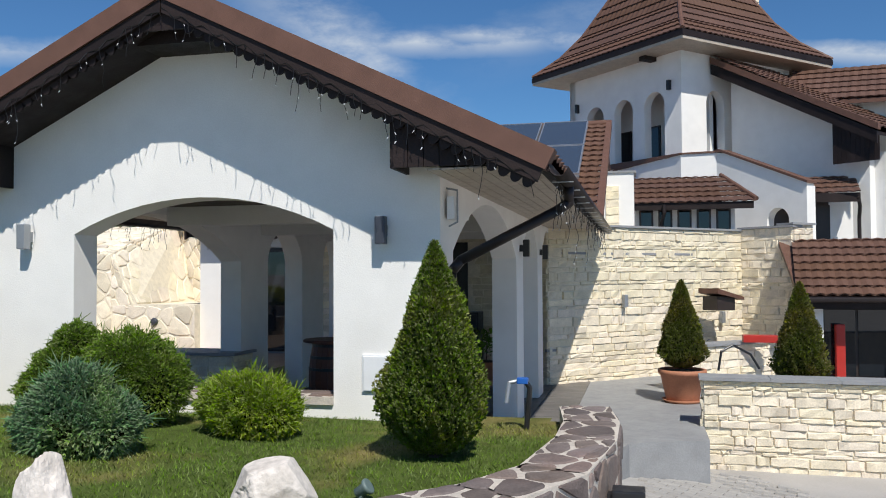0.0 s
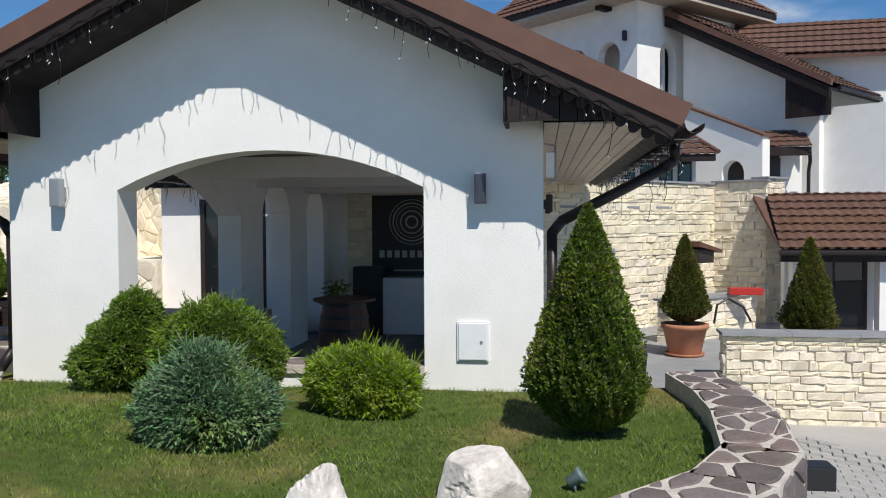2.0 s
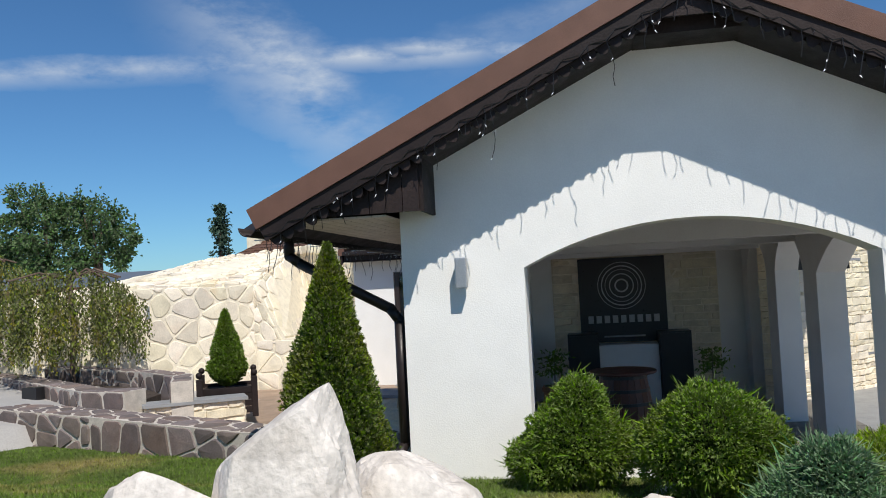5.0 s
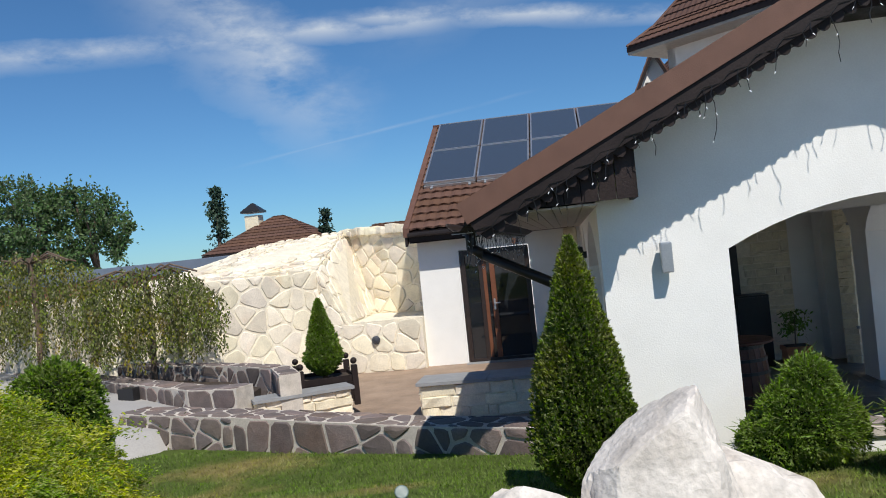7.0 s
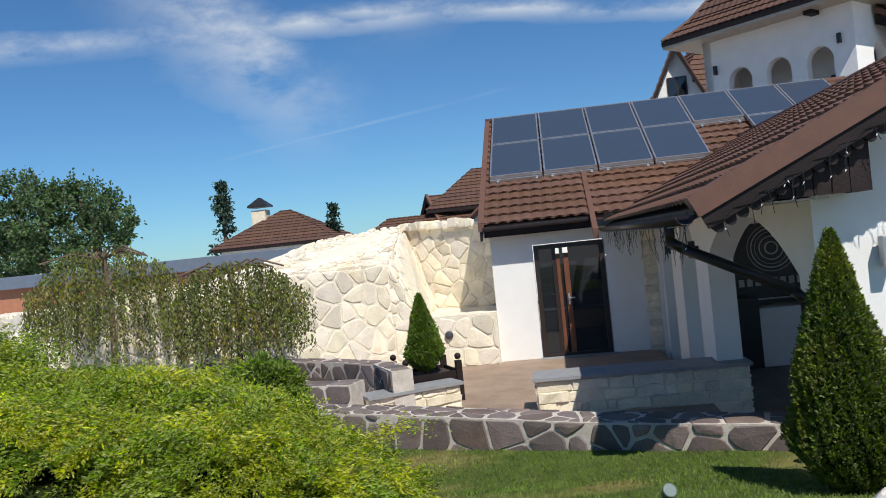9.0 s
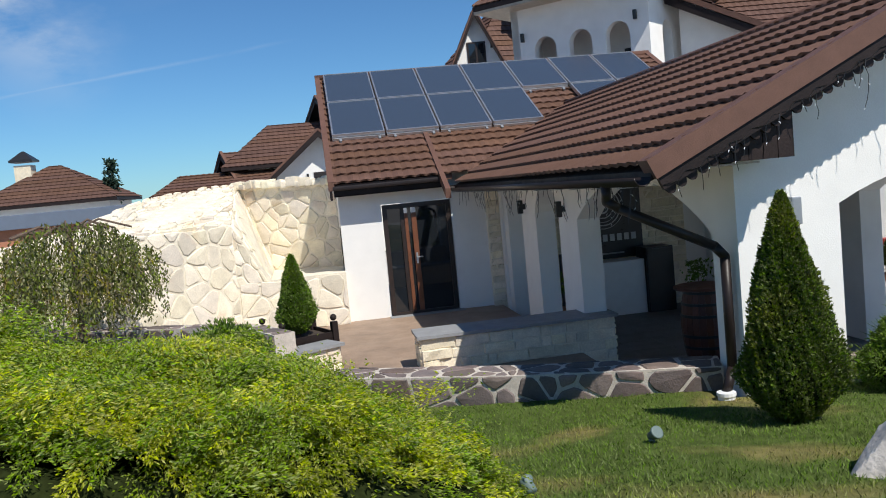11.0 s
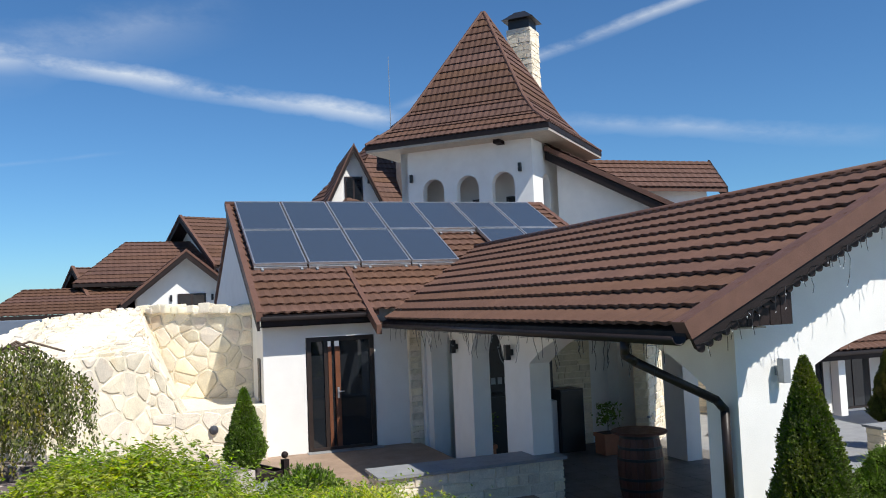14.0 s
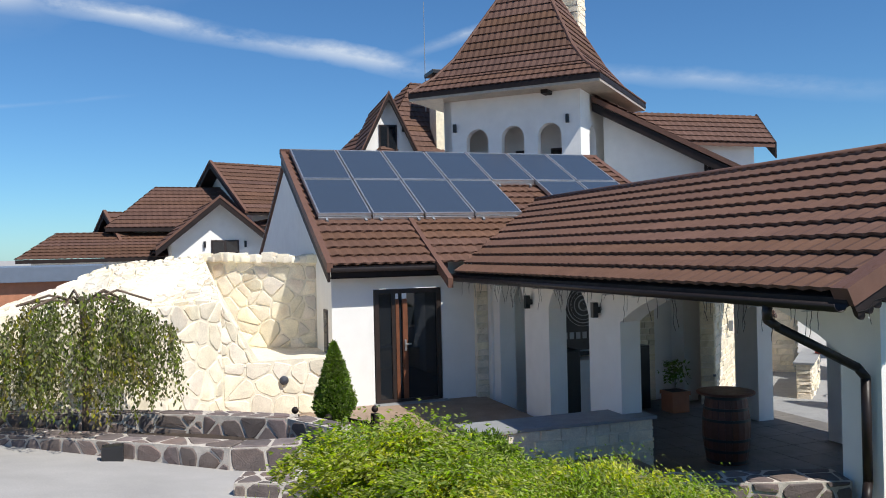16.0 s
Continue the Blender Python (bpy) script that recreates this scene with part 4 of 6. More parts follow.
def solar_panel():
    t = thing("solar_panel", "blue-black solar collector in an aluminium frame on the roof", "solar panel", group="solar panels on the wing")
    part("collector", boxed(0.03, PW - 0.03, 0.03, PH - 0.03, 0.02, 0.085), SOLAR, t)
    for a, b, c, d in ((0, 0.035, 0, PH), (PW - 0.035, PW, 0, PH), (0.035, PW - 0.035, 0, 0.035), (0.035, PW - 0.035, PH - 0.035, PH)):
        part("frame", boxed(a, b, c, d, 0.0, 0.095, bevel=0.004), ALU, t)
    part("rail", boxed(0.0, PW, -0.05, -0.02, -0.03, 0.02), ALU, t)
    for x in (0.15, PW - 0.15):
        part("foot", boxed(x, x + 0.05, -0.14, -0.03, -0.05, 0.0), METAL, t)
    return t


tilt = math.degrees(math.atan(WING_S))


def panel_pose(col, row):
    y = 18.55 + row * (PH + 0.03) * wv
    return pose(-9.53 + col * (PW + GAP), y, wing_z(y) + 0.09, tilt, 0, 0)


first = solar_panel()
first.matrix_world = panel_pose(0, 0)
for col, row in [(1, 0), (2, 0), (3, 0), (5, 0), (6, 0)] + [(k, 1) for k in range(7)]:
    copy_thing(first, panel_pose(col, row))

# ---- split stone walls and retaining walls ----
def stone_wall(name, label, p, q, z0, z1, thick=0.35, row=0.11, seed=1, cap=True, single=60, z1b=None, ends=True):
    w = tagged(part(name, wall_line(bmesh.new(), p, q, thick, z0, z1, z1b), MORTAR), label, "stone wall", kind="structure")
    L, to = face(p, q, z0)
    zb = z1 if z1b is None else z1b
    ledger(w, L, max(z1, zb) - z0, to, STONE, seed, row=row, single=single, keep=lambda u, v: v < (z1 + (zb - z1) * u / L) - z0 - 0.01)
    if ends:
        d = (Vector((*q, 0)) - Vector((*p, 0))).normalized()
        nn = Vector((-d.y, d.x, 0)) * thick
        for a, b, zt, sd in ((Vector((*q, 0)), Vector((*q, 0)) + nn, zb, 1), (Vector((*p, 0)) + nn, Vector((*p, 0)), z1, 2)):
            L2, to2 = face(a.xy, b.xy, z0)
            ledger(w, L2, zt - z0, to2, STONE, seed + sd, row=row, single=0)
    if cap:
        d = (Vector((*q, 0)) - Vector((*p, 0))).normalized()
        nn = Vector((-d.y, d.x, 0))
        n = max(1, round(L / 0.9))
        for k in range(n):
            a = Vector((*p, 0)) + d * (L * k / n + (0.003 if k else -0.05)) - nn * 0.06
            b = Vector((*p, 0)) + d * (L * (k + 1) / n - 0.003 + (0.05 if k == n - 1 else 0)) - nn * 0.06
            za, zc = z1 + (zb - z1) * k / n, z1 + (zb - z1) * (k + 1) / n
            bm = wall_line(bmesh.new(), a.xy, b.xy, thick + 0.12, za + 0.002, za + 0.045, zc + 0.045)
            part("cap_stone", bm, SLATE, w)
    return w


stone_wall("wall_low_a", "low pale split-stone wall with a grey slate cap", (-8.75, 11.85), (-5.95, 11.85), -0.12, 0.74, thick=0.6, seed=11)
stone_wall("wall_low_b", "short low pale split-stone wall with a grey slate cap", (-11.0, 11.55), (-9.85, 12.25), 0.1, 0.72, seed=12)
stone_wall("wall_side_terrace", "long pale split-stone wall with a thin slate cap", (-1.72, 15.87), (2.07, 19.55), -0.15, 2.83, thick=0.3, row=0.125, seed=13, single=200)
stone_wall("wall_side_return", "shaded return of the pale split-stone wall", (2.07, 19.55), (2.99, 18.76), -0.15, 2.87, thick=0.3, row=0.125, seed=14, ends=False)
stone_wall("wall_side_pier", "end pier of the pale split-stone wall", (2.99, 18.76), (3.45, 19.15), -0.15, 2.92, thick=0.3, row=0.125, seed=15, ends=False)
stone_wall("wall_drive", "pale split-stone wall beside the drive with a grey slate cap", (0.75, 12.25), (3.3, 12.15), -0.9, 0.50, thick=0.35, row=0.10, seed=16, single=120)
stone_wall("wall_drive_end", "pale split-stone wall running forward along the drive", (3.3, 12.15), (6.5, 11.0), -1.0, 0.45, thick=0.35, row=0.12, seed=17)
stone_wall("wall_terrace_low", "low pale split-stone parapet of the terrace", (0.55, 15.6), (2.4, 17.3), -0.15, 0.62, thick=0.3, row=0.12, seed=18)
band = whole("trim_slate_band", wall_line(bmesh.new(), (-1.74, 15.83), (1.0, 18.49), 0.06, 2.30, 2.345), SLATE, "thin grey slate band along the stone wall", "band", kind="structure")
band2 = whole("trim_slate_band", wall_line(bmesh.new(), (-1.74, 15.83), (1.4, 18.88), 0.06, 0.50, 0.545), SLATE, "thin grey slate band along the stone wall", "band", kind="structure")


def andesite_wall(name, label, pts, z0, ztop, thick, seed, size=0.34, inner=False):
    """A retaining wall of dark irregular stones in pale joints along a line; its outside is on the right of the way."""
    w = thing(name, label, "retaining wall", kind="structure")
    bm = bmesh.new()
    for k, (p, q) in enumerate(zip(pts, pts[1:])):
        za, zb = ztop(*p), ztop(*q)
        wall_line(bm, p, q, thick, min(z0(*p), z0(*q)) - 0.2, za, zb)
    part("core", bm, JOINT, w)
    for k, (p, q) in enumerate(zip(pts, pts[1:])):
        L, to = face(p, q, 0)
        za, zb, ga, gb = ztop(*p), ztop(*q), z0(*p), z0(*q)
        def side(u, v, d, to=to, L=L, za=za, zb=zb, ga=ga, gb=gb, H=max(za - ga, zb - gb)):
            f = u / L
            g, t = ga + (gb - ga) * f, za + (zb - za) * f
            return to(u, g - 0.05 + (t - g + 0.05) * v / H, d)
        crazy(w, L, max(za - ga, zb - gb), side, size, ANDESITE, seed + k, proud=0.02, joint=0.011)
        def top(u, v, d, to=to, L=L, za=za, zb=zb):
            return to(u, za + (zb - za) * u / L + d, -v)
        crazy(w, L, thick, top, size * 0.95, ANDESITE, seed + 50 + k, proud=0.014, joint=0.012, flat=0.75)
    return w


front = [(p[0] + 0.42 if i < 5 else p[0] + 0.25, p[1] - (0.0 if i < 3 else 0.28)) for i, p in enumerate(EDGE[:10])]
andesite_wall("wall_retaining", "curved retaining wall of grey-brown stones in pale joints", front[::-1], drive_z, lambda x, y: max(0.82, lawn_z(x, y) + 0.08), 0.42, 100)
andesite_wall("wall_retaining_back", "low wall of grey-brown stones with a stone-flagged top", [(-12.1, 9.95), (-10.4, 9.35), (-8.2, 8.45), (-6.36, 7.78)], lambda x, y: lawn_z(x, y) - 0.04, lambda x, y: 0.91 + 0.02 * max(0, -x - 8.2), 0.45, 200)
andesite_wall("wall_planting_bed", "planting bed wall of grey-brown stones in pale joints", [(-19.5, 16.6), (-15.2, 14.0), (-12.0, 11.55), (-11.2, 11.35)], lambda x, y: drive_z(x, y), lambda x, y: 0.98, 0.4, 300, size=0.38)
andesite_wall("wall_bed_return", "inner bed wall of grey-brown stones", [(-15.0, 14.9), (-12.2, 13.4), (-11.15, 12.6), (-10.7, 11.7)], lambda x, y: 0.6, lambda x, y: 1.06, 0.3, 350, size=0.38)
bed = whole("planting_bed", prism(bmesh.new(), [(-19.5, 17.0), (-15.0, 14.3), (-12.0, 11.9), (-11.2, 11.7), (-11.3, 12.5), (-12.3, 13.5), (-15.0, 15.0), (-19, 17.2)], 0.3, 0.80, lambda a, b, d: (a, b, d)), SOIL, "dark soil of the planting bed", "planting bed", kind="structure")
bl = thing("bollard_lamp", "small black square light on the bed wall", "outdoor lamp", group="drive lights")
part("body", boxed(-13.45, -13.2, 12.22, 12.42, 0.72, 0.98, bevel=0.01, m=None), BLACK, bl)
dl = thing("wall_light", "small black box light on the curved retaining wall", "outdoor lamp", group="drive lights")
part("body", boxed(-0.22, -0.02, 5.75, 5.92, 0.48, 0.62, bevel=0.012), BLACK, dl)
part("mount", boxed(-0.30, -0.22, 5.79, 5.88, 0.51, 0.59), BLACK, dl)

# the pale flagstone wall beside the door: front, ledge, raised back
pale = thing("wall_flagstone", "tall wall of pale irregular flagstones in white mortar with an uneven top", "stone wall", kind="structure")
F = [(-22.0, 17.5), (-15.4, 14.9), (-13.6, 15.2), (-11.65, 16.95), (-9.57, 16.95)]
ZF = [2.0, 2.30, 2.45, 2.40, 1.30]
B = [(-22.0, 18.6), (-15.2, 16.9), (-13.5, 19.2), (-11.8, 19.9), (-9.57, 18.7)]
ZB = [2.05, 2.45, 3.12, 3.25, 3.15]
bm = bmesh.new()
for k in range(3):
    wall_line(bm, F[k], F[k + 1], 0.4, 0.2, ZF[k], ZF[k + 1])
wall_line(bm, F[3], F[4], 0.35, 0.2, 1.30)
def quad(a, b, c, d):
    bm.faces.new([bm.verts.new(p) for p in (a, b, c, d)])
for k in range(3):
    quad((*F[k], ZF[k]), (*F[k + 1], ZF[k + 1]), (*B[k + 1], ZB[k + 1]), (*B[k], ZB[k]))
quad((*F[3], 1.28), (*F[4], 1.28), (*B[4], 1.28), (*B[3], 1.28))
quad((-11.02, 16.96, 1.28), (-11.66, 16.96, ZF[3]), (*B[3], ZB[3]), (-11.1, 19.6, 1.28))
wall_line(bm, B[3], B[4], 0.4, 1.0, ZB[3], ZB[4])
part("core", bm, MORTAR, pale)
for k in range(4):
    L, to = face(F[k], F[k + 1], 0.25)
    zt = (lambda u, k=k, L=L: (ZF[k] + (ZF[k + 1] - ZF[k]) * u / L)) if k < 3 else (lambda u: 1.3)
    H0 = max(ZF[k], ZF[k + 1]) - 0.25 if k < 3 else 1.05
    crazy(pale, L, H0, to, 0.40, FLAG, 400 + k, proud=0.024, joint=0.013, flat=0.85, keep=lambda u, v, zt=zt: v < zt(u) - 0.25 - 0.04)
L, to = face(B[3], B[4], 1.28)
crazy(pale, L, 2.0, to, 0.36, FLAG, 420, proud=0.03, joint=0.012, flat=0.8, keep=lambda u, v: v < 1.9)
def rub(k):
    a, b, c, d = Vector((*F[k], ZF[k])), Vector((*F[k + 1], ZF[k + 1])), Vector((*B[k], ZB[k])), Vector((*B[k + 1], ZB[k + 1]))
    n = (b - a).cross(c - a).normalized()
    W, Hh = (b - a).length, (c - a).length
    return W, Hh, lambda u, v, o: tuple(a.lerp(b, u / W).lerp(c.lerp(d, u / W), v / Hh) + n * o)
for k in range(3):
    W, Hh, to = rub(k)
    crazy(pale, W, Hh, to, 0.34, FLAG, 430 + k, proud=0.07, joint=0.012, flat=0.6)
# slanting buttress where the front wall drops to the ledge
part("buttress", prism(bmesh.new(), [(-11.70, 1.15), (-11.05, 1.15), (-11.02, 1.34), (-11.66, 2.40)], 16.96, 17.32, xz), MORTAR, pale)
def sheet(a, b, c, d):
    a, b, c, d = map(Vector, (a, b, c, d))
    n = (b - a).cross(c - a).normalized()
    W, Hh = (b - a).length, (c - a).length
    return W, Hh, lambda u, v, o: tuple(a.lerp(b, u / W).lerp(c.lerp(d, u / W), v / Hh) + n * o)
W, Hh, to = sheet((-11.02, 16.96, 1.30), (-11.1, 19.6, 1.30), (-11.66, 16.96, 2.42), (-11.8, 19.9, 3.27))
crazy(pale, W, Hh, to, 0.36, FLAG, 440, proud=0.03, joint=0.012)
W, Hh, to = sheet((-11.72, 16.955, 1.2), (-11.04, 16.955, 1.2), (-11.72, 16.955, 2.42), (-11.66, 16.955, 2.42))
crazy(pale, W, Hh, to, 0.36, FLAG, 441, proud=0.02, joint=0.012)
# uneven coping stones on the back wall
rng2 = random.Random(9)
for k in range(16):
    f = (k + 0.5) / 16
    p = Vector((*B[3], ZB[3])).lerp(Vector((*B[4], ZB[4])), f)
    part("stone", boxed(-0.13, 0.13, -0.12, 0.2, -0.1, rng2.uniform(0.02, 0.14), bevel=0.04, m=pose(p.x, p.y, p.z, rng2.uniform(-8, 8), rng2.uniform(-8, 8), -30 + rng2.uniform(-20, 20))), FLAG, pale)
wl1 = thing("bulkhead_light", "oval bulkhead light on the flagstone wall", "outdoor lamp")
part("body", lathe(bmesh.new(), [(0.0, 0), (0.085, 0), (0.085, 0.03), (0.06, 0.06), (0.01, 0.075)], (0, 0, 0), 16), LAMPGREY, wl1)
wl1.matrix_world = pose(-10.55, 16.93, 0.92, 90, 0, 0)
up_down_lamp(-13.3, 15.62, 2.1, METAL, 37)

# ---- pots, planters, hose ----
def conifer_pot(x, y, z, r, h):
    t = thing("terracotta_pot", "round terracotta pot holding a clipped cone conifer", "plant pot", group="terracotta pots", at=(x, y, z))
    part("pot", lathe(bmesh.new(), [(r * 0.68, 0), (r * 0.72, 0.03), (r * 0.97, h * 0.82), (r * 1.04, h * 0.84), (r * 1.08, h * 0.9), (r * 1.08, h), (r * 0.96, h), (r * 0.94, h * 0.93)], seg=32), TERRA, t, smooth=True)
    part("saucer", lathe(bmesh.new(), [(r * 0.8, -0.0), (r * 0.92, 0.05), (r * 0.86, 0.05), (r * 0.8, 0.02)], seg=28), TERRA, t, smooth=True)
    part("soil", cyl(bmesh.new(), (0, 0, h * 0.9), (0, 0, h * 0.94), r * 0.93, seg=24), SOIL, t)


conifer_pot(0.58, 14.4, -0.12, 0.35, 0.52)
conifer_pot(2.16, 13.3, -0.12, 0.36, 0.44)


def wooden_planter(x, y, z, rz):
    t = thing("wooden_planter", "dark stained square wooden planter with ball-topped posts", "planter", at=(x, y, z), rz=rz)
    r, h = 0.40, 0.46
    for sx, sy in ((-1, -1), (1, -1), (1, 1), (-1, 1)):
        p = part("post", boxed(sx * r - 0.045, sx * r + 0.045, sy * r - 0.045, sy * r + 0.045, 0, h + 0.14, bevel=0.008), WOOD, t)
        bm = bmesh.new()
        bmesh.ops.create_uvsphere(bm, u_segments=12, v_segments=8, radius=0.05, matrix=Matrix.Translation((sx * r, sy * r, h + 0.2)))
        part("finial", bm, WOOD, p, smooth=True)
    for k in range(4):
        for side in range(2):
            zz = 0.06 + k * (h - 0.06) / 4
            if side:
                for s in (-1, 1):
                    part("plank", boxed(-r, r, s * r - 0.014, s * r + 0.014, zz, zz + (h - 0.06) / 4 - 0.006, bevel=0.004), WOOD, t)
            else:
                for s in (-1, 1):
                    part("plank", boxed(s * r - 0.014, s * r + 0.014, -r, r, zz, zz + (h - 0.06) / 4 - 0.006, bevel=0.004), WOOD, t)
    part("soil", boxed(-r + 0.02, r - 0.02, -r + 0.02, r - 0.02, h - 0.1, h - 0.06), SOIL, t)


wooden_planter(-10.43, 12.95, 0.40, 24)

# ---- boulders and spotlights on the lawn ----
def boulder(x, y, z, sx, sy, sz, seed, rz=0.0, peak=0.0):
    bm = bmesh.new()
    bmesh.ops.create_icosphere(bm, subdivisions=5, radius=1.0)
    noise.seed_set(seed)
    cr = random.Random(seed)
    cuts = [(Vector((cr.gauss(0, 1), cr.gauss(0, 1), cr.gauss(0.2, 0.8))).normalized(), cr.uniform(0.70, 0.92)) for _ in range(14)]
    for v in bm.verts:
        d = v.co.normalized()
        k = 1 + 0.22 * noise.noise(d * 1.3 + Vector((seed, 0, 0))) + 0.10 * noise.noise(d * 3.1 + Vector((0, seed, 0))) + 0.05 * abs(noise.noise(d * 7.0 + Vector((0, seed, 3)))) + 0.02 * noise.noise(d * 17.0)
        c = noise.cell(d * 2.2 + Vector((seed, seed, 0)))
        k *= 1 + 0.015 * (c - 0.5)
        p = d * k
        if peak and p.z > 0:
            f = 1 - peak * p.z
            p = Vector((p.x * f, p.y * f, p.z))
        for n_, o_ in cuts:
            over = p.dot(n_) - o_
            if over > 0:
                p = p - n_ * over * 0.92
        v.co = Vector((p.x * sx, p.y * sy, p.z * sz))
    bmesh.ops.transform(bm, matrix=pose(x, y, z, 0, 0, rz), verts=bm.verts[:])
    return whole("boulder", bm, ROCK, "rough white limestone boulder on the lawn", "boulder", group="boulders on the lawn")


boulder(-2.52, 3.68, 0.84, 0.15, 0.15, 0.36, 3, 20, 0.15)
boulder(-1.99, 4.82, 0.76, 0.25, 0.2, 0.21, 5, -15)
boulder(-6.22, 4.65, 1.06, 0.40, 0.36, 0.78, 8, 190, 0.04)
boulder(-6.87, 4.5, 1.02, 0.44, 0.38, 0.40, 11, -10)
boulder(-5.83, 5.2, 0.88, 0.58, 0.46, 0.46, 13, 15)
boulder(-4.45, 6.35, 0.70, 0.16, 0.14, 0.14, 17)
boulder(-4.3, 6.95, 0.72, 0.16, 0.14, 0.22, 19)


def spot(x, y, rz):
    z = lawn_z(x, y)
    t = thing("garden_spotlight", "small grey-green metal garden spotlight on the lawn", "spotlight", group="lawn spotlights", at=(x, y, z), rz=rz)
    t.scale = (0.62, 0.62, 0.62)
    m = pose(0, 0, 0.10, 55, 0, 0)
    bm = lathe(bmesh.new(), [(0.03, -0.07), (0.05, -0.06), (0.055, 0.03), (0.075, 0.05), (0.075, 0.08), (0.06, 0.08)], (0, 0, 0), 16)
    bmesh.ops.transform(bm, matrix=m, verts=bm.verts[:])
    part("head", bm, SPOTMAT, t, smooth=True)
    part("spike", cyl(bmesh.new(), (0, 0, -0.03), (0, 0, 0.08), 0.014), SPOTMAT, t)
    part("yoke", boxed(-0.07, 0.07, -0.01, 0.01, 0.04, 0.055), SPOTMAT, t)


SPOTMAT = material("grey_green_metal", (0.13, 0.18, 0.17), 0.5, vary=0.1, bump=0.05)
spot(-7.79, 5.98, 20)
spot(-8.94, 4.9, 200)
spot(-1.55, 5.0, 90)
hose = thing("garden_tap", "dark garden tap post with a blue hose end", "tap")
part("post", pipe(bmesh.new(), [(-0.95, 7.3, 0.66), (-0.92, 7.3, 1.02), (-0.96, 7.28, 1.08)], 0.022), BLACK, hose)
part("valve", boxed(-1.02, -0.93, 7.25, 7.32, 1.05, 1.10, bevel=0.01), BLUE, hose)
part("hose", pipe(bmesh.new(), [(-1.02, 7.28, 1.07), (-1.08, 7.25, 1.06), (-1.1, 7.22, 0.9)], 0.016), METAL, hose)


# ---- planting ----
def sprays(n, place, size, seed, droop=0.3, outward=0.8, thin=0.32, fan=3, wild=0.35):
    """Leaf sprays: small fans of narrow leaflets. place(r, n) gives points and the ways that they point."""
    r = np.random.default_rng(seed)
    unit = lambda k: k / (np.linalg.norm(k, axis=1, keepdims=True) + 1e-6)
    p, d = place(r, n)
    d = unit(d * outward + np.array([0, 0, -droop]) + r.normal(0, wild, (n, 3)))
    e = unit(np.cross(d, r.normal(0, 1, (n, 3))))
    L = size * r.uniform(0.6, 1.4, (n, 1))
    rows = []
    for k in range(fan):
        g = unit(d + e * (k - (fan - 1) / 2) * 0.55)
        q = p + g * L * (1 if k == fan // 2 else 0.75)
        m = p + g * L * 0.45
        w = unit(np.cross(g, r.normal(0, 1, (n, 3)))) * L * thin * 0.5
        rows.append(np.stack([p, m + w, q, m - w], axis=1))
    v = np.concatenate(rows).reshape(-1, 3)
    return v, np.arange(len(v)).reshape(-1, 4)


def leaves(name, v, f, mat, parent):
    me = bpy.data.meshes.new(name)
    nv, nf = len(v), len(f)
    me.vertices.add(nv)
    me.vertices.foreach_set("co", np.asarray(v, dtype=np.float32).ravel())
    me.loops.add(nf * 4)
    me.loops.foreach_set("vertex_index", np.asarray(f, dtype=np.int32).ravel())
    me.polygons.add(nf)
    me.polygons.foreach_set("loop_start", np.arange(0, nf * 4, 4, dtype=np.int32))
    me.update()
    me.validate()
    me.materials.append(mat)
    ob = new(name, me)
    ob.parent = parent
    return ob


def cone_tree(name, label, category, x, y, z, r, h, mat, n, size, seed, belly=0.22, group="", trunk=0.12):
    t = thing(name, label, category, group=group, at=(x, y, z))
    part("trunk", cyl(bmesh.new(), (0, 0, -0.02), (0, 0, h * 0.8), r * 0.14, r * 0.03, 10), BARK, t)
    ph = np.random.default_rng(seed).uniform(0, 6.28, 4)

    def rad(f, a):
        s = (f / belly) ** 0.42 if f < belly else ((1 - f) / (1 - belly)) ** 0.82
        return r * max(0.02, s) * (1 + 0.07 * math.sin(3 * a + ph[0] + 5 * f) + 0.06 * math.sin(5 * a + ph[1] - 9 * f) + 0.05 * math.sin(17 * f + ph[2] + 2 * a))

    def place(q, k):
        f = q.beta(1.15, 1.6, k)
        a = q.uniform(0, math.tau, k)
        s = np.where(f < belly, (f / belly) ** 0.42, ((1 - f) / (1 - belly)) ** 0.82)
        rr = r * np.maximum(0.02, s) * (1 + 0.07 * np.sin(3 * a + ph[0] + 5 * f) + 0.06 * np.sin(5 * a + ph[1] - 9 * f) + 0.05 * np.sin(17 * f + ph[2] + 2 * a) + 0.05 * np.sin(11 * a + 23 * f))
        rr = rr * np.sqrt(q.uniform(0.60, 1.14, k)) * (1 + 0.06 * np.sin(29 * a + 41 * f))
        return np.stack([rr * np.cos(a), rr * np.sin(a), trunk + f * (h - trunk)], axis=1), np.stack([np.cos(a) * 0.75, np.sin(a) * 0.75, np.full(k, 0.85)], axis=1)

    v, f = sprays(n, place, size, seed, droop=0.0, thin=0.36)
    leaves("crown", v, f, mat, t)
    # solid near-black core added for the shade inside the crown; blocks light through it
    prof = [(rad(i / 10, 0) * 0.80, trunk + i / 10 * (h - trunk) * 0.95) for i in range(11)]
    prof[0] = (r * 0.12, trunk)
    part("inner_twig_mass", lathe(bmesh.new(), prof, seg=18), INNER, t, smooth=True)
    return t


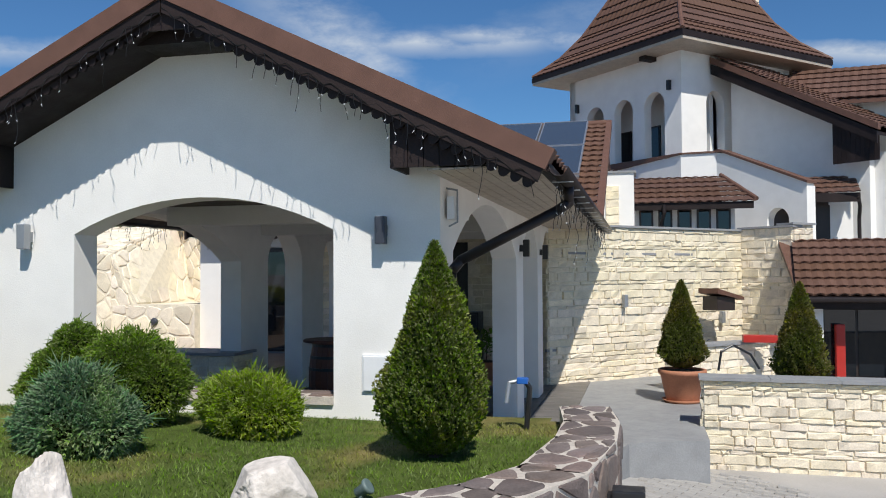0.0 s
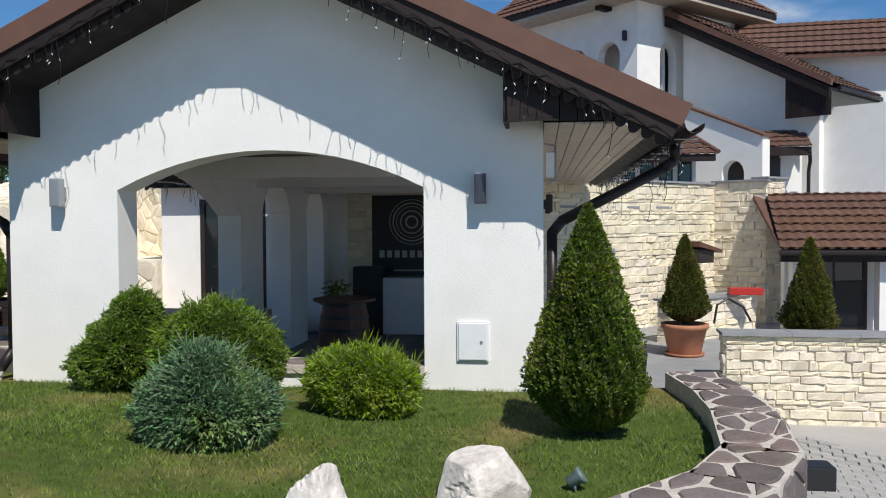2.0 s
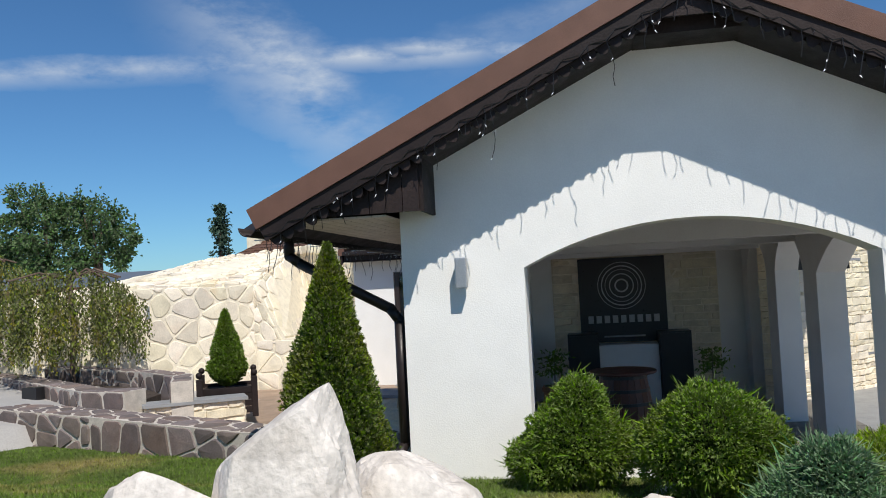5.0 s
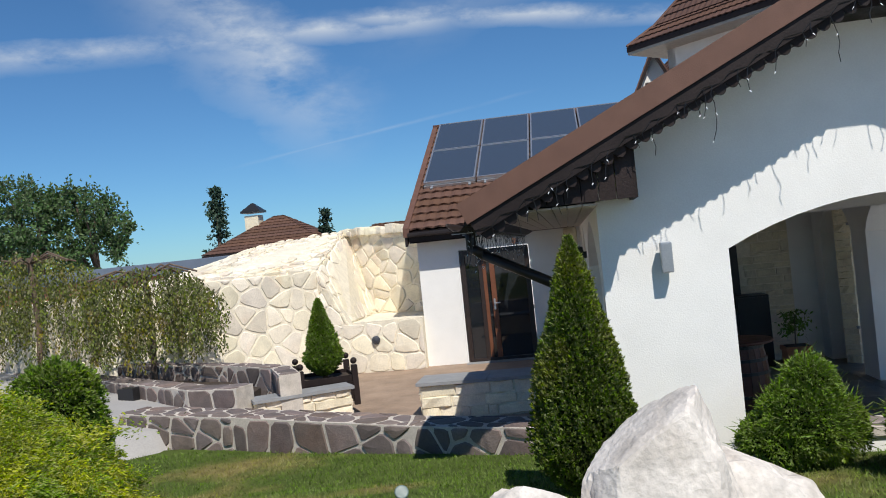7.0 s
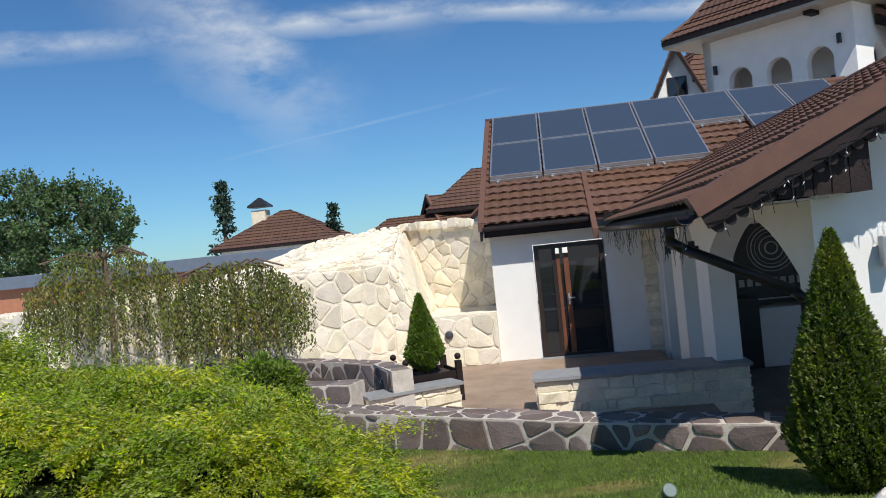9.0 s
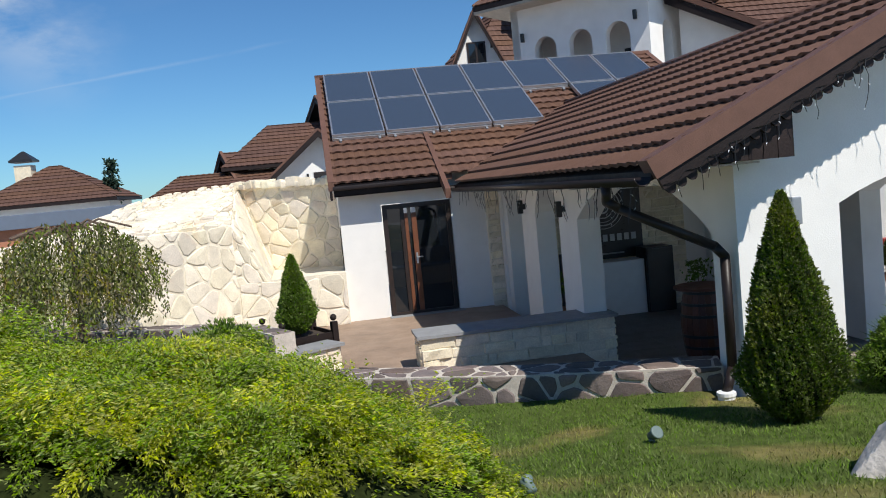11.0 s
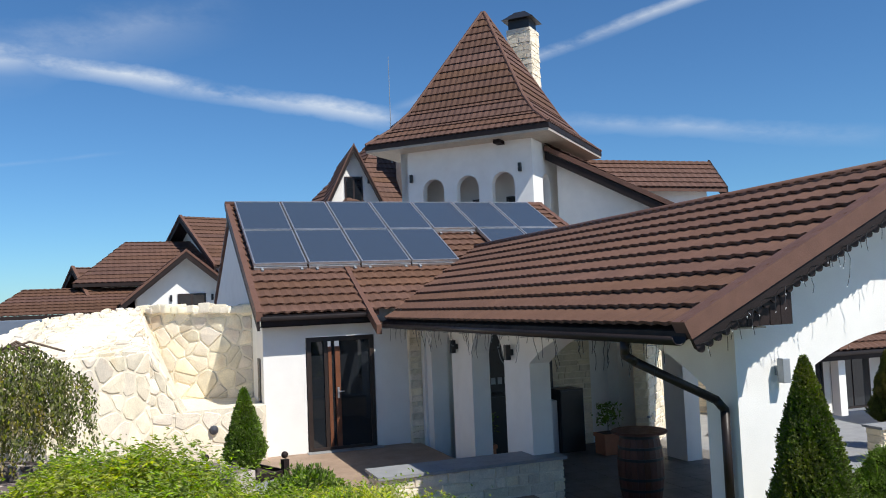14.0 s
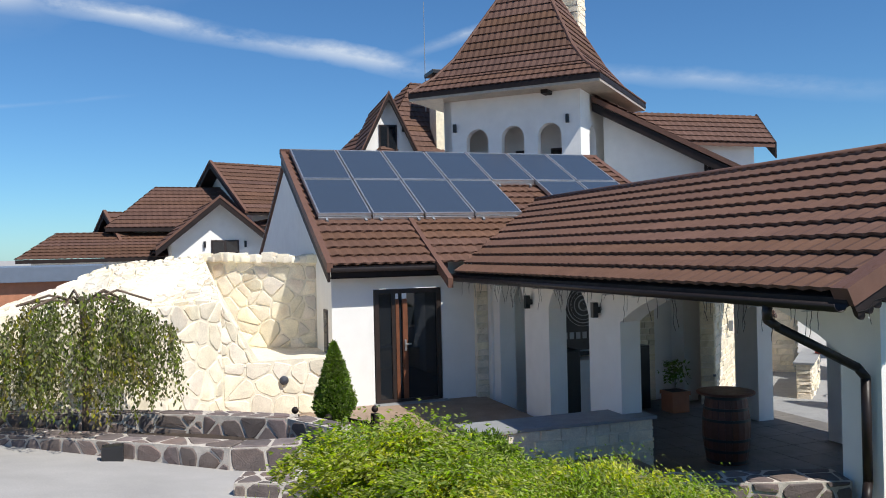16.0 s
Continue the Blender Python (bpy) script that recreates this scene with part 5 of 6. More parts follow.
cone_tree("thuja_tree", "dense conical green thuja beside the pavilion", "conifer", -1.42, 6.15, 0.66, 0.36, 1.50, THUJA, 34000, 0.030, 1, group="thujas on the lawn", belly=0.22, trunk=0.05)
cone_tree("thuja_tree", "slim conical green thuja beside the pavilion", "conifer", -6.55, 6.3, 0.78, 0.36, 1.78, THUJA, 34000, 0.030, 2, group="thujas on the lawn", belly=0.20, trunk=0.05)
cone_tree("potted_conifer", "clipped cone conifer in a terracotta pot", "conifer", 0.58, 14.4, 0.36, 0.35, 1.46, CONE, 14000, 0.040, 3, group="potted conifers", belly=0.16, trunk=0.06)
cone_tree("potted_conifer", "clipped cone conifer in a terracotta pot", "conifer", 2.16, 13.3, 0.28, 0.35, 1.52, CONE, 14000, 0.040, 4, group="potted conifers", belly=0.16, trunk=0.06)
cone_tree("young_thuja", "young slim green conifer in the wooden planter", "conifer", -10.43, 12.95, 0.72, 0.27, 1.30, GREENB, 12000, 0.042, 5)


def bush(name, label, x, y, z, lobes, mat, n, size, seed, droop=0.0, thin=0.3, outward=0.9, fan=3, spikes=0):
    t = thing(name, label, "shrub", group="junipers on the lawn", at=(x, y, z))
    w = np.array([l[3] * l[4] for l in lobes])
    w = w / w.sum()

    ar = np.array(lobes)

    def place(q, k):
        l = ar[q.choice(len(lobes), size=k, p=w)]
        d = q.normal(0, 1, (k, 3))
        d[:, 2] = d[:, 2] * 0.8 + 0.35
        d /= np.linalg.norm(d, axis=1, keepdims=True)
        g = q.uniform(0.80, 1.04, k) * (1 + 0.16 * np.sin(9 * d[:, 0] + 5 * l[:, 0]) * np.sin(8 * d[:, 1] + 3) * np.sin(7 * d[:, 2] + 1))
        p = l[:, :3] + d * np.stack([l[:, 3] * g, l[:, 3] * g, l[:, 4] * g], axis=1)
        p[:, 2] = np.maximum(0.03, p[:, 2])
        return p, d

    v, f = sprays(n, place, size, seed, droop=droop, thin=thin, outward=outward, fan=fan)
    if spikes:
        v2, f2 = sprays(spikes, place, size * 4.0, seed + 1, droop=-0.1, thin=0.06, outward=1.2, fan=3, wild=0.5)
        f = np.concatenate([f, f2 + len(v)])
        v = np.concatenate([v, v2])
    leaves("foliage", v, f, mat, t)
    # dark lobes stand in for the shade between the leaves
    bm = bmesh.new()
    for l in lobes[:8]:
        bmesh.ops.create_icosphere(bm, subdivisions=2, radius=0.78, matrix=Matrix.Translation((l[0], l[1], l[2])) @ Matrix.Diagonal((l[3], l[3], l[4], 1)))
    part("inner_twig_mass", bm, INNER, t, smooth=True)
    part("stem", cyl(bmesh.new(), (0, 0, -0.05), (0, 0, 0.3), 0.04, 0.03, 8), BARK, t)
    return t


bush("juniper_bush", "rounded green juniper bush with loose shoots on the lawn", -4.98, 7.02, 0.68, [(0, 0, 0.36, 0.33, 0.32), (-0.18, 0, 0.24, 0.30, 0.22), (0.17, 0.05, 0.3, 0.26, 0.26), (0.05, 0, 0.62, 0.19, 0.22)], GREENB, 24000, 0.030, 21, spikes=420)
bush("juniper_bush", "rounded bright green juniper bush on the lawn", -4.08, 6.55, 0.70, [(0, 0, 0.45, 0.36, 0.34), (0.18, 0, 0.35, 0.32, 0.3), (-0.2, 0.03, 0.36, 0.28, 0.28)], GREENB, 24000, 0.030, 22, spikes=320)
bush("juniper_bush", "loose blue-green juniper bush with long arching shoots", -3.66, 5.35, 0.72, [(0, 0, 0.26, 0.31, 0.28), (0.17, 0.05, 0.24, 0.24, 0.22), (-0.16, 0, 0.24, 0.24, 0.24), (0, 0, 0.42, 0.22, 0.22)], BLUEJ, 26000, 0.030, 23, spikes=520, thin=0.3)
bush("juniper_bush", "golden green juniper bush on the lawn", -2.96, 6.45, 0.68, [(0, 0, 0.24, 0.30, 0.26), (0.16, 0, 0.22, 0.23, 0.22), (-0.18, 0, 0.26, 0.22, 0.22)], GREENGOLD, 22000, 0.030, 24, spikes=500)
# spreading golden junipers on the bank by the drive
def spreading_juniper(label, x0, x1, y0, y1, zb, top_l, top_r, n, per, seed):
    """Feathery plumes, one over the other, on a flat mound that falls from top_l at x0 to top_r at x1."""
    t = thing("spreading_juniper", label, "shrub", group="junipers on the lawn")
    q = np.random.default_rng(seed)
    cx, cy, hx, hy = (x0 + x1) / 2, (y0 + y1) / 2, (x1 - x0) / 2, (y1 - y0) / 2

    def mound(u, v):
        top = top_l + (top_r - top_l) * (u + 1) / 2
        wave = 0.10 * np.sin(5.1 * u + 2.0 * v + seed) + 0.08 * np.sin(7.7 * v - 3.0 * u)
        return zb + (top - zb) * np.sqrt(np.maximum(0.0, 1 - (u * u + v * v) ** 2.5)) + wave * (top - zb) * 0.8

    tips, greens = [], []
    for k in range(n):
        a, r = q.uniform(0, math.tau), math.sqrt(q.uniform(0.0, 1.0)) * 0.97
        u, v = r * math.cos(a), r * math.sin(a)
        e = np.array([cx + hx * u, cy + hy * v, float(mound(u, v)) + q.uniform(-0.10, 0.05)])
        if r > 0.80:
            e[2] = zb + (e[2] - zb) * q.uniform(0.15, 1.0)
        out = np.array([u + q.normal(0, 0.35), v + q.normal(0, 0.35), 0.0])
        out = out / (np.linalg.norm(out) + 1e-6)
        L = q.uniform(0.28, 0.55)
        m = int(per * L / 0.4)
        s_ = q.beta(1.6, 1.2, m)
        rise = 0.45 - 0.35 * r
        axis = e + np.outer((s_ - 1) * L, out) + np.outer(rise * L * s_ - 0.42 * L * s_ ** 2 - rise * L * 0.6, [0, 0, 1])
        wide = (0.085 * (1 - s_) ** 0.7 + 0.008)[:, None]
        off = q.normal(0, 1, (m, 3)) * np.array([1, 1, 0.55])
        pts = axis + off * wide * 0.8
        g = out + np.array([0, 0, 0.30 - 0.55 * r]) + off * 0.30
        (tips if q.random() < 0.45 else greens).append((pts[s_ > 0.35], g[s_ > 0.35]))
        greens.append((pts[s_ <= 0.35], g[s_ <= 0.35]))
    for name, rows, mat, size in (("shoot_layer", tips, GOLD, 0.030), ("foliage", greens, GREENGOLD, 0.028)):
        P, D = np.concatenate([a for a, b in rows]), np.concatenate([b for a, b in rows])
        v, f = sprays(len(P), lambda r_, k_: (P, D), size, seed + 1, droop=0.0, thin=0.26, outward=1.0, fan=2, wild=0.22)
        leaves(name, v, f, mat, t)
    # dark mound under the plumes: shade in the gaps, painted as a solid
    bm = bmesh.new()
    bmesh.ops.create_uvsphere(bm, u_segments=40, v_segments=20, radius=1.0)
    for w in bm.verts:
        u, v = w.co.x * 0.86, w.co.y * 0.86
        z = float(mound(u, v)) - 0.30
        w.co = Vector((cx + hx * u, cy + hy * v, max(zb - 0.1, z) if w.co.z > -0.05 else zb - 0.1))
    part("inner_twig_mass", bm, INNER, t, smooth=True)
    return t


spreading_juniper("wide feathery golden-green spreading juniper on the bank", -12.78, -8.68, 3.70, 6.15, 1.0, 2.70, 1.46, 960, 300, 25)
bush("spreading_juniper", "low golden-green spreading juniper by the drive", -12.75, 6.9, 0.75, [(0, 0, 0.3, 0.55, 0.42), (0.5, 0.3, 0.25, 0.45, 0.36)], GOLD, 16000, 0.055, 26, droop=-0.1, thin=0.17, spikes=800)
bush("juniper_bush", "small rounded green shrub by the stone wall", -10.70, 6.75, 0.78, [(0, 0, 0.85, 0.33, 0.34), (0.06, 0, 0.55, 0.32, 0.40), (-0.05, 0.05, 0.3, 0.3, 0.3)], GREENB, 15000, 0.040, 27)


def weeping(x, y, z, h, r, seed, n=120):
    t = thing("weeping_tree", "small weeping tree with long hanging leafy branches", "tree", group="weeping trees", at=(x, y, z))
    q = np.random.default_rng(seed)
    part("trunk", pipe(bmesh.new(), [(0, 0, -0.1), (0.05, 0.02, h * 0.5), (0.0, 0, h * 0.95)], 0.05, 8), BARK, t)
    v, f = [], []
    for k in range(10):
        a = q.uniform(0, math.tau)
        R = r * q.uniform(0.4, 0.8)
        pts = [(0, 0, h * 0.9), (R * 0.5 * math.cos(a), R * 0.5 * math.sin(a), h * q.uniform(0.93, 0.99)), (R * math.cos(a), R * math.sin(a), h * 0.9)]
        part("limb", pipe(bmesh.new(), pts, 0.016, 6), BARK, t)
    for k in range(n):
        a = q.uniform(0, math.tau)
        R = r * math.sqrt(q.uniform(0.05, 1.0))
        top = h * (1.02 - 0.35 * (R / r) ** 2) + q.uniform(-0.08, 0.05)
        low = h * q.uniform(0.12, 0.45)
        cx, cy = R * math.cos(a), R * math.sin(a)
        m = int((top - low) / 0.015)
        for i in range(m):
            zz = top - (top - low) * i / m
            p = np.array([cx * (1 + 0.10 * i / m) + q.normal(0, 0.035), cy * (1 + 0.10 * i / m) + q.normal(0, 0.035), zz])
            d = np.array([q.normal(0, 0.5), q.normal(0, 0.5), -1.0])
            d /= np.linalg.norm(d)
            e = np.cross(d, q.normal(0, 1, 3))
            e = e / np.linalg.norm(e) * 0.017
            b = len(v)
            v += [tuple(p), tuple(p + d * 0.026 + e), tuple(p + d * 0.062), tuple(p + d * 0.022 - e)]
            f.append((b, b + 1, b + 2, b + 3))
    raw("hanging_foliage", v, f, BIRCH, t)


weeping(-13.75, 13.9, 0.85, 2.0, 1.25, 31, 185)
weeping(-16.5, 14.8, 0.85, 2.5, 1.4, 32, 190)


def leaf_tree(name, label, x, y, z, h, r, mat, n, size, seed, fir=False):
    t = thing(name, label, "tree", group="trees beyond the wall", at=(x, y, z))
    q = np.random.default_rng(seed)
    part("trunk", cyl(bmesh.new(), (0, 0, 0), (0, 0, h * (0.95 if fir else 0.7)), h * 0.03, h * 0.006, 8), BARK, t)
    clumps = []
    if fir:
        for k in range(90):
            f = q.uniform(0.1, 1.0)
            a = q.uniform(0, math.tau)
            R = r * (1 - f) ** 0.9 * q.uniform(0.3, 1.0)
            clumps.append((R * math.cos(a), R * math.sin(a), h * f, r * 0.16, r * 0.10))
    else:
        for k in range(80):
            d = q.normal(0, 1, 3)
            d /= np.linalg.norm(d)
            k2 = q.uniform(0.3, 1.08)
            clumps.append((d[0] * r * k2, d[1] * r * k2, h * 0.62 + d[2] * h * 0.36 * k2, r * q.uniform(0.08, 0.24), r * q.uniform(0.08, 0.24)))
        for k in range(7):
            c = clumps[k * 6]
            part("limb", cyl(bmesh.new(), (0, 0, h * 0.35), c[:3], h * 0.012, h * 0.004, 6), BARK, t)

    ca = np.array(clumps)

    def place(g, k):
        c = ca[g.integers(len(clumps), size=k)]
        d = g.normal(0, 1, (k, 3))
        return c[:, :3] + d * np.stack([c[:, 3], c[:, 3], c[:, 4]], axis=1) * 0.55, d / np.linalg.norm(d, axis=1, keepdims=True)

    v, f = sprays(n, place, size, seed, droop=0.35 if fir else 0.2, thin=0.5, fan=2)
    leaves("crown", v, f, mat, t)


leaf_tree("broadleaf_tree", "tall green broadleaf tree beyond the wall", -44.6, 56, -0.6, 13.0, 3.2, TREELEAF, 9000, 0.26, 41)
leaf_tree("broadleaf_tree", "green broadleaf tree beyond the wall", -40.8, 57, -0.6, 11.2, 2.9, TREELEAF, 7000, 0.26, 42)
leaf_tree("broadleaf_tree", "green broadleaf tree beyond the wall", -49.5, 58, -0.6, 9.0, 4.0, TREELEAF, 4500, 0.32, 43)
leaf_tree("fir_tree", "dark pointed fir tree beyond the roofs", -31.2, 57, -0.6, 9.4, 2.0, FIRLEAF, 3000, 0.24, 44, True)
leaf_tree("fir_tree", "dark pointed fir tree beyond the roofs", -23.2, 57, -0.6, 6.9, 1.5, FIRLEAF, 2400, 0.22, 45, True)

# ---- the tower ----
tower = thing("tower_house", "white square tower with arched openings and a flared brown roof", "tower")
TC = Vector((1.2, 26.6, 0))
ul = Vector((-0.705, 0.709, 0)).normalized()      # along the left face
ur = Vector((0.709, 0.705, 0)).normalized()       # along the right face
TW = 5.2


def on_left(a, b, d):
    p = TC + ul * a + ur * d
    return (p.x, p.y, b)


def on_right(a, b, d):
    p = TC + ur * a + ul * d
    return (p.x, p.y, b)


ARL = [(a - 0.43, a + 0.43, 5.6, 7.22, 7.66) for a in (1.12, 2.5, 3.88)]
part("wall", arched_wall(bmesh.new(), 0.3, TW, 0, lambda u: 8.75, ARL, 0, 0.3, on_left), PLASTER, tower)
part("wall", arched_wall(bmesh.new(), 0, TW, 0, lambda u: 8.75, [(1.1, 1.92, 5.6, 7.22, 7.66)], 0, 0.3, on_right), PLASTER, tower)
part("wall", prism(bmesh.new(), [(0, 0), (TW, 0), (TW, 8.75), (0, 8.75)], TW - 0.3, TW, on_left), PLASTER, tower)
part("wall", prism(bmesh.new(), [(0, 0), (TW - 0.3, 0), (TW - 0.3, 8.75), (0, 8.75)], TW - 0.3, TW, on_right), PLASTER, tower)
part("floor", prism(bmesh.new(), [(0.3, 0.3), (TW - 0.3, 0.3), (TW - 0.3, TW - 0.3), (0.3, TW - 0.3)], 5.3, 5.55, lambda a, b, d: tuple((TC + ul * a + ur * b).xy) + (d,)), SLATE, tower)
for d0, n_ in ((1.6, 1),):
    part("inner_wall", prism(bmesh.new(), [(0.3, 5.5), (TW - 0.3, 5.5), (TW - 0.3, 8.7), (0.3, 8.7)], d0, d0 + 0.15, on_left), PLASTER, tower)
for a in (1.3, 2.68, 4.06):
    w = part("inner_window", prism(bmesh.new(), [(a - 0.3, 5.6), (a + 0.3, 5.6), (a + 0.3, 6.95), (a - 0.3, 6.95)], 1.55, 1.6, on_left), FRAME, tower)
    part("pane", prism(bmesh.new(), [(a - 0.24, 5.66), (a + 0.24, 5.66), (a + 0.24, 6.89), (a - 0.24, 6.89)], 1.535, 1.55, on_left), PANE, w)
part("string_course", prism(bmesh.new(), [(-0.08, 5.42), (TW, 5.42), (TW, 5.58), (-0.08, 5.58)], -0.10, 0.0, on_left), FLASH, tower)
part("string_course", prism(bmesh.new(), [(0.0, 5.42), (TW, 5.42), (TW, 5.58), (0.0, 5.58)], -0.10, 0.0, on_right), FLASH, tower)
for a in (0.45, 4.75):
    part("lamp", prism(bmesh.new(), [(a - 0.05, 7.6), (a + 0.05, 7.6), (a + 0.05, 7.9), (a - 0.05, 7.9)], -0.12, 0, on_left), BLACK, tower)
part("beam_end", prism(bmesh.new(), [(1.0, 8.62), (1.25, 8.62), (1.25, 8.75), (1.0, 8.75)], -0.5, 0, on_left), WOOD, tower)
OV = 0.95
part("soffit", prism(bmesh.new(), [(-OV, -OV), (TW + OV, -OV), (TW + OV, TW + OV), (-OV, TW + OV)], 8.75, 8.84, lambda a, b, d: tuple((TC + ul * a + ur * b).xy) + (d,)), SOFFIT, tower)
part("fascia", prism(bmesh.new(), [(-OV - 0.02, -OV - 0.02), (TW + OV + 0.02, -OV - 0.02), (TW + OV + 0.02, TW + OV + 0.02), (-OV - 0.02, TW + OV + 0.02)], 8.845, 9.02, lambda a, b, d: tuple((TC + ul * a + ur * b).xy) + (d,)), WOOD, tower)
cen = TC + ul * TW / 2 + ur * TW / 2
HALF = TW / 2 + OV
PROF = [(HALF, 9.02), (HALF * 0.80, 9.62), (HALF * 0.64, 10.35), (0.03, 14.5)]
for q in range(4):
    ax = [ul, ur, -ul, -ur][q]
    out = [-ur, ul, ur, -ul][q]
    for (r0, z0), (r1, z1) in zip(PROF, PROF[1:]):
        o = cen + out * r0 + Vector((0, 0, z0))
        vd = (out * (r1 - r0) + Vector((0, 0, z1 - z0)))
        Ls = vd.length
        courses(tower, o, ax, vd, lambda v, r0=r0, r1=r1, Ls=Ls: -(r0 + (r1 - r0) * min(1, v / Ls)), lambda v, r0=r0, r1=r1, Ls=Ls: r0 + (r1 - r0) * min(1, v / Ls), Ls, ROOF_FAR, course=0.36, wave=0.24, joined=True)
    for (r0, z0), (r1, z1) in zip(PROF, PROF[1:]):
        a = cen + out * r0 + ax * r0 + Vector((0, 0, z0 + 0.03))
        b = cen + out * r1 + ax * r1 + Vector((0, 0, z1 + 0.03))
        part("hip_cap", cyl(bmesh.new(), a, b, 0.07, seg=8), FLASH, tower)
chim = thing("chimney", "pale stone clad chimney with a dark metal cowl", "chimney", at=(3.35, 31.2, 0), rz=45)
part("flue", boxed(-0.52, 0.52, -0.52, 0.52, 9.5, 14.2), MORTAR, chim)
for p, q in (((-0.52, -0.52), (0.52, -0.52)), ((-0.52, 0.52), (-0.52, -0.52)), ((0.52, -0.52), (0.52, 0.52))):
    L, to = face(p, q, 9.6)
    ledger(chim, L, 4.6, to, STONE, 71, row=0.17, proud=0.02, single=0)
part("cowl", boxed(-0.45, 0.45, -0.45, 0.45, 14.2, 14.6), BLACK, chim)
bm = bmesh.new()
bmesh.ops.create_cone(bm, cap_ends=True, segments=4, radius1=0.95, radius2=0.3, depth=0.4, matrix=Matrix.Translation((0, 0, 14.8)) @ Matrix.Rotation(radians(45), 4, "Z"))
part("hood", bm, BLACK, chim)


# ---- houses around ----
def gable_house(name, label, o, ax, width, depth, eave, ridge, wall_z0=-0.5, over=0.5, window=None, mat=None):
    """A house whose gable faces the viewer: o is the middle of the gable's foot, ax the way along the gable to the right."""
    t = thing(name, label, "house", group="houses of the estate")
    A = Vector((*ax, 0)).normalized()
    Bk = Vector((-A.y, A.x, 0))
    O = Vector((*o, 0))
    w = width / 2

    def g(a, z, d):
        p = O + A * a + Bk * d
        return (p.x, p.y, z)
    part("wall", prism(bmesh.new(), [(-w, wall_z0), (w, wall_z0), (w, eave), (0, ridge - 0.15), (-w, eave)], 0, depth, g), PLASTER, t)
    sl = (ridge - eave) / w
    we = w + over
    for s in (-1, 1):
        up = (A * -s * we + Vector((0, 0, sl * we)))
        base = O + A * s * we + Vector((0, 0, ridge - sl * we))
        courses(t, base, Bk, up, lambda v: -over, lambda v: depth + over, up.length, ROOF_FAR, course=0.38, wave=0.3, joined=True)
        part("bargeboard", prism(bmesh.new(), [(0, ridge - 0.02), (s * we, ridge - sl * we - 0.02), (s * we, ridge - sl * we - 0.30), (0, ridge - 0.34)], -over - 0.06, -over + 0.02, g), WOOD, t)
        part("verge", prism(bmesh.new(), [(0, ridge + 0.10), (s * we, ridge - sl * we + 0.10), (s * we, ridge - sl * we - 0.03), (0, ridge - 0.03)], -over - 0.09, -over + 0.08, g), FLASH, t)
        part("soffit", prism(bmesh.new(), [(0, ridge - 0.06), (s * we, ridge - sl * we - 0.06), (s * we, ridge - sl * we - 0.14), (0, ridge - 0.14)], -over, depth + over, g), WOOD, t)
    if window:
        a0, a1, z0, z1 = window
        wi = part("window", prism(bmesh.new(), [(a0, z0), (a1, z0), (a1, z1), (a0, z1)], -0.05, 0.0, g), FRAME, t)
        m = (a0 + a1) / 2
        for x0, x1 in ((a0 + 0.08, m - 0.05), (m + 0.05, a1 - 0.08)):
            part("pane", prism(bmesh.new(), [(x0, z0 + 0.08), (x1, z0 + 0.08), (x1, z1 - 0.08), (x0, z1 - 0.08)], -0.065, -0.05, g), PANE, wi)
        for x in (a0 - 0.35, a1 + 0.25):
            part("lamp", prism(bmesh.new(), [(x, z1 - 0.35), (x + 0.1, z1 - 0.35), (x + 0.1, z1 - 0.05), (x, z1 - 0.05)], -0.12, 0, g), BLACK, t)
    return t


def hip_house(name, label, cx, cy, hx, hy, eave, ridge, rl, rz=0.0):
    """A house with a hipped roof: half sizes hx, hy at the eaves, half ridge rl."""
    t = thing(name, label, "house", group="houses of the estate", at=(cx, cy, 0), rz=rz)
    part("wall", boxed(-hx + 0.6, hx - 0.6, -hy + 0.6, hy - 0.6, -0.6, eave), PLASTER, t)
    part("fascia", boxed(-hx, hx, -hy, hy, eave - 0.12, eave + 0.06), WOOD, t)
    h = ridge - eave
    for s in (-1, 1):
        up = Vector((0, -s * hy, h))
        courses(t, (0, s * hy, eave + 0.06), (1, 0, 0), up, lambda v, U=up.length: -(hx - (hx - rl) * min(1, v / U)), lambda v, U=up.length: hx - (hx - rl) * min(1, v / U), up.length, ROOF_FAR, course=0.38, wave=0.3, joined=True)
        up = Vector((-s * (hx - rl), 0, h))
        courses(t, (s * hx, 0, eave + 0.06), (0, 1, 0), up, lambda v, U=up.length: -hy * (1 - min(1, v / U)), lambda v, U=up.length: hy * (1 - min(1, v / U)), up.length, ROOF_FAR, course=0.38, wave=0.3, joined=True)
    return t


gable_house("guest_house", "white house with a brown tile gable roof and dark bargeboards", (-9.8, 42.0), (1, 0.06), 4.3, 5.0, 4.2, 6.0, over=0.75, window=(-0.35, 0.95, 3.0, 4.0))
gable_house("guest_house", "white house with a taller brown tile gable roof", (-8.9, 49.0), (0.40, -0.92), 6.0, 8.0, 6.1, 8.45, over=0.8)
hip_house("roof_house", "low house with a hipped brown tile roof", -9.8, 49.5, 5.3, 3.6, 4.7, 7.05, 2.7, 2)
gable_house("guest_house", "low gabled wing with a brown tile roof and dark boards", (-14.6, 47.3), (0.45, -0.9), 2.6, 6.0, 4.5, 5.65, over=0.5)
hip_house("roof_house", "low house with a hipped brown tile roof", -14.5, 46.5, 4.3, 3.0, 3.2, 4.5, 2.7, 2)
gable_house("dormer_house", "steep brown tile dormer gable with a dark window", (-1.75, 40.5), (1, -0.1), 2.9, 5.0, 8.0, 11.0, wall_z0=4.0, over=0.45, window=(-0.45, 0.45, 8.1, 9.5))
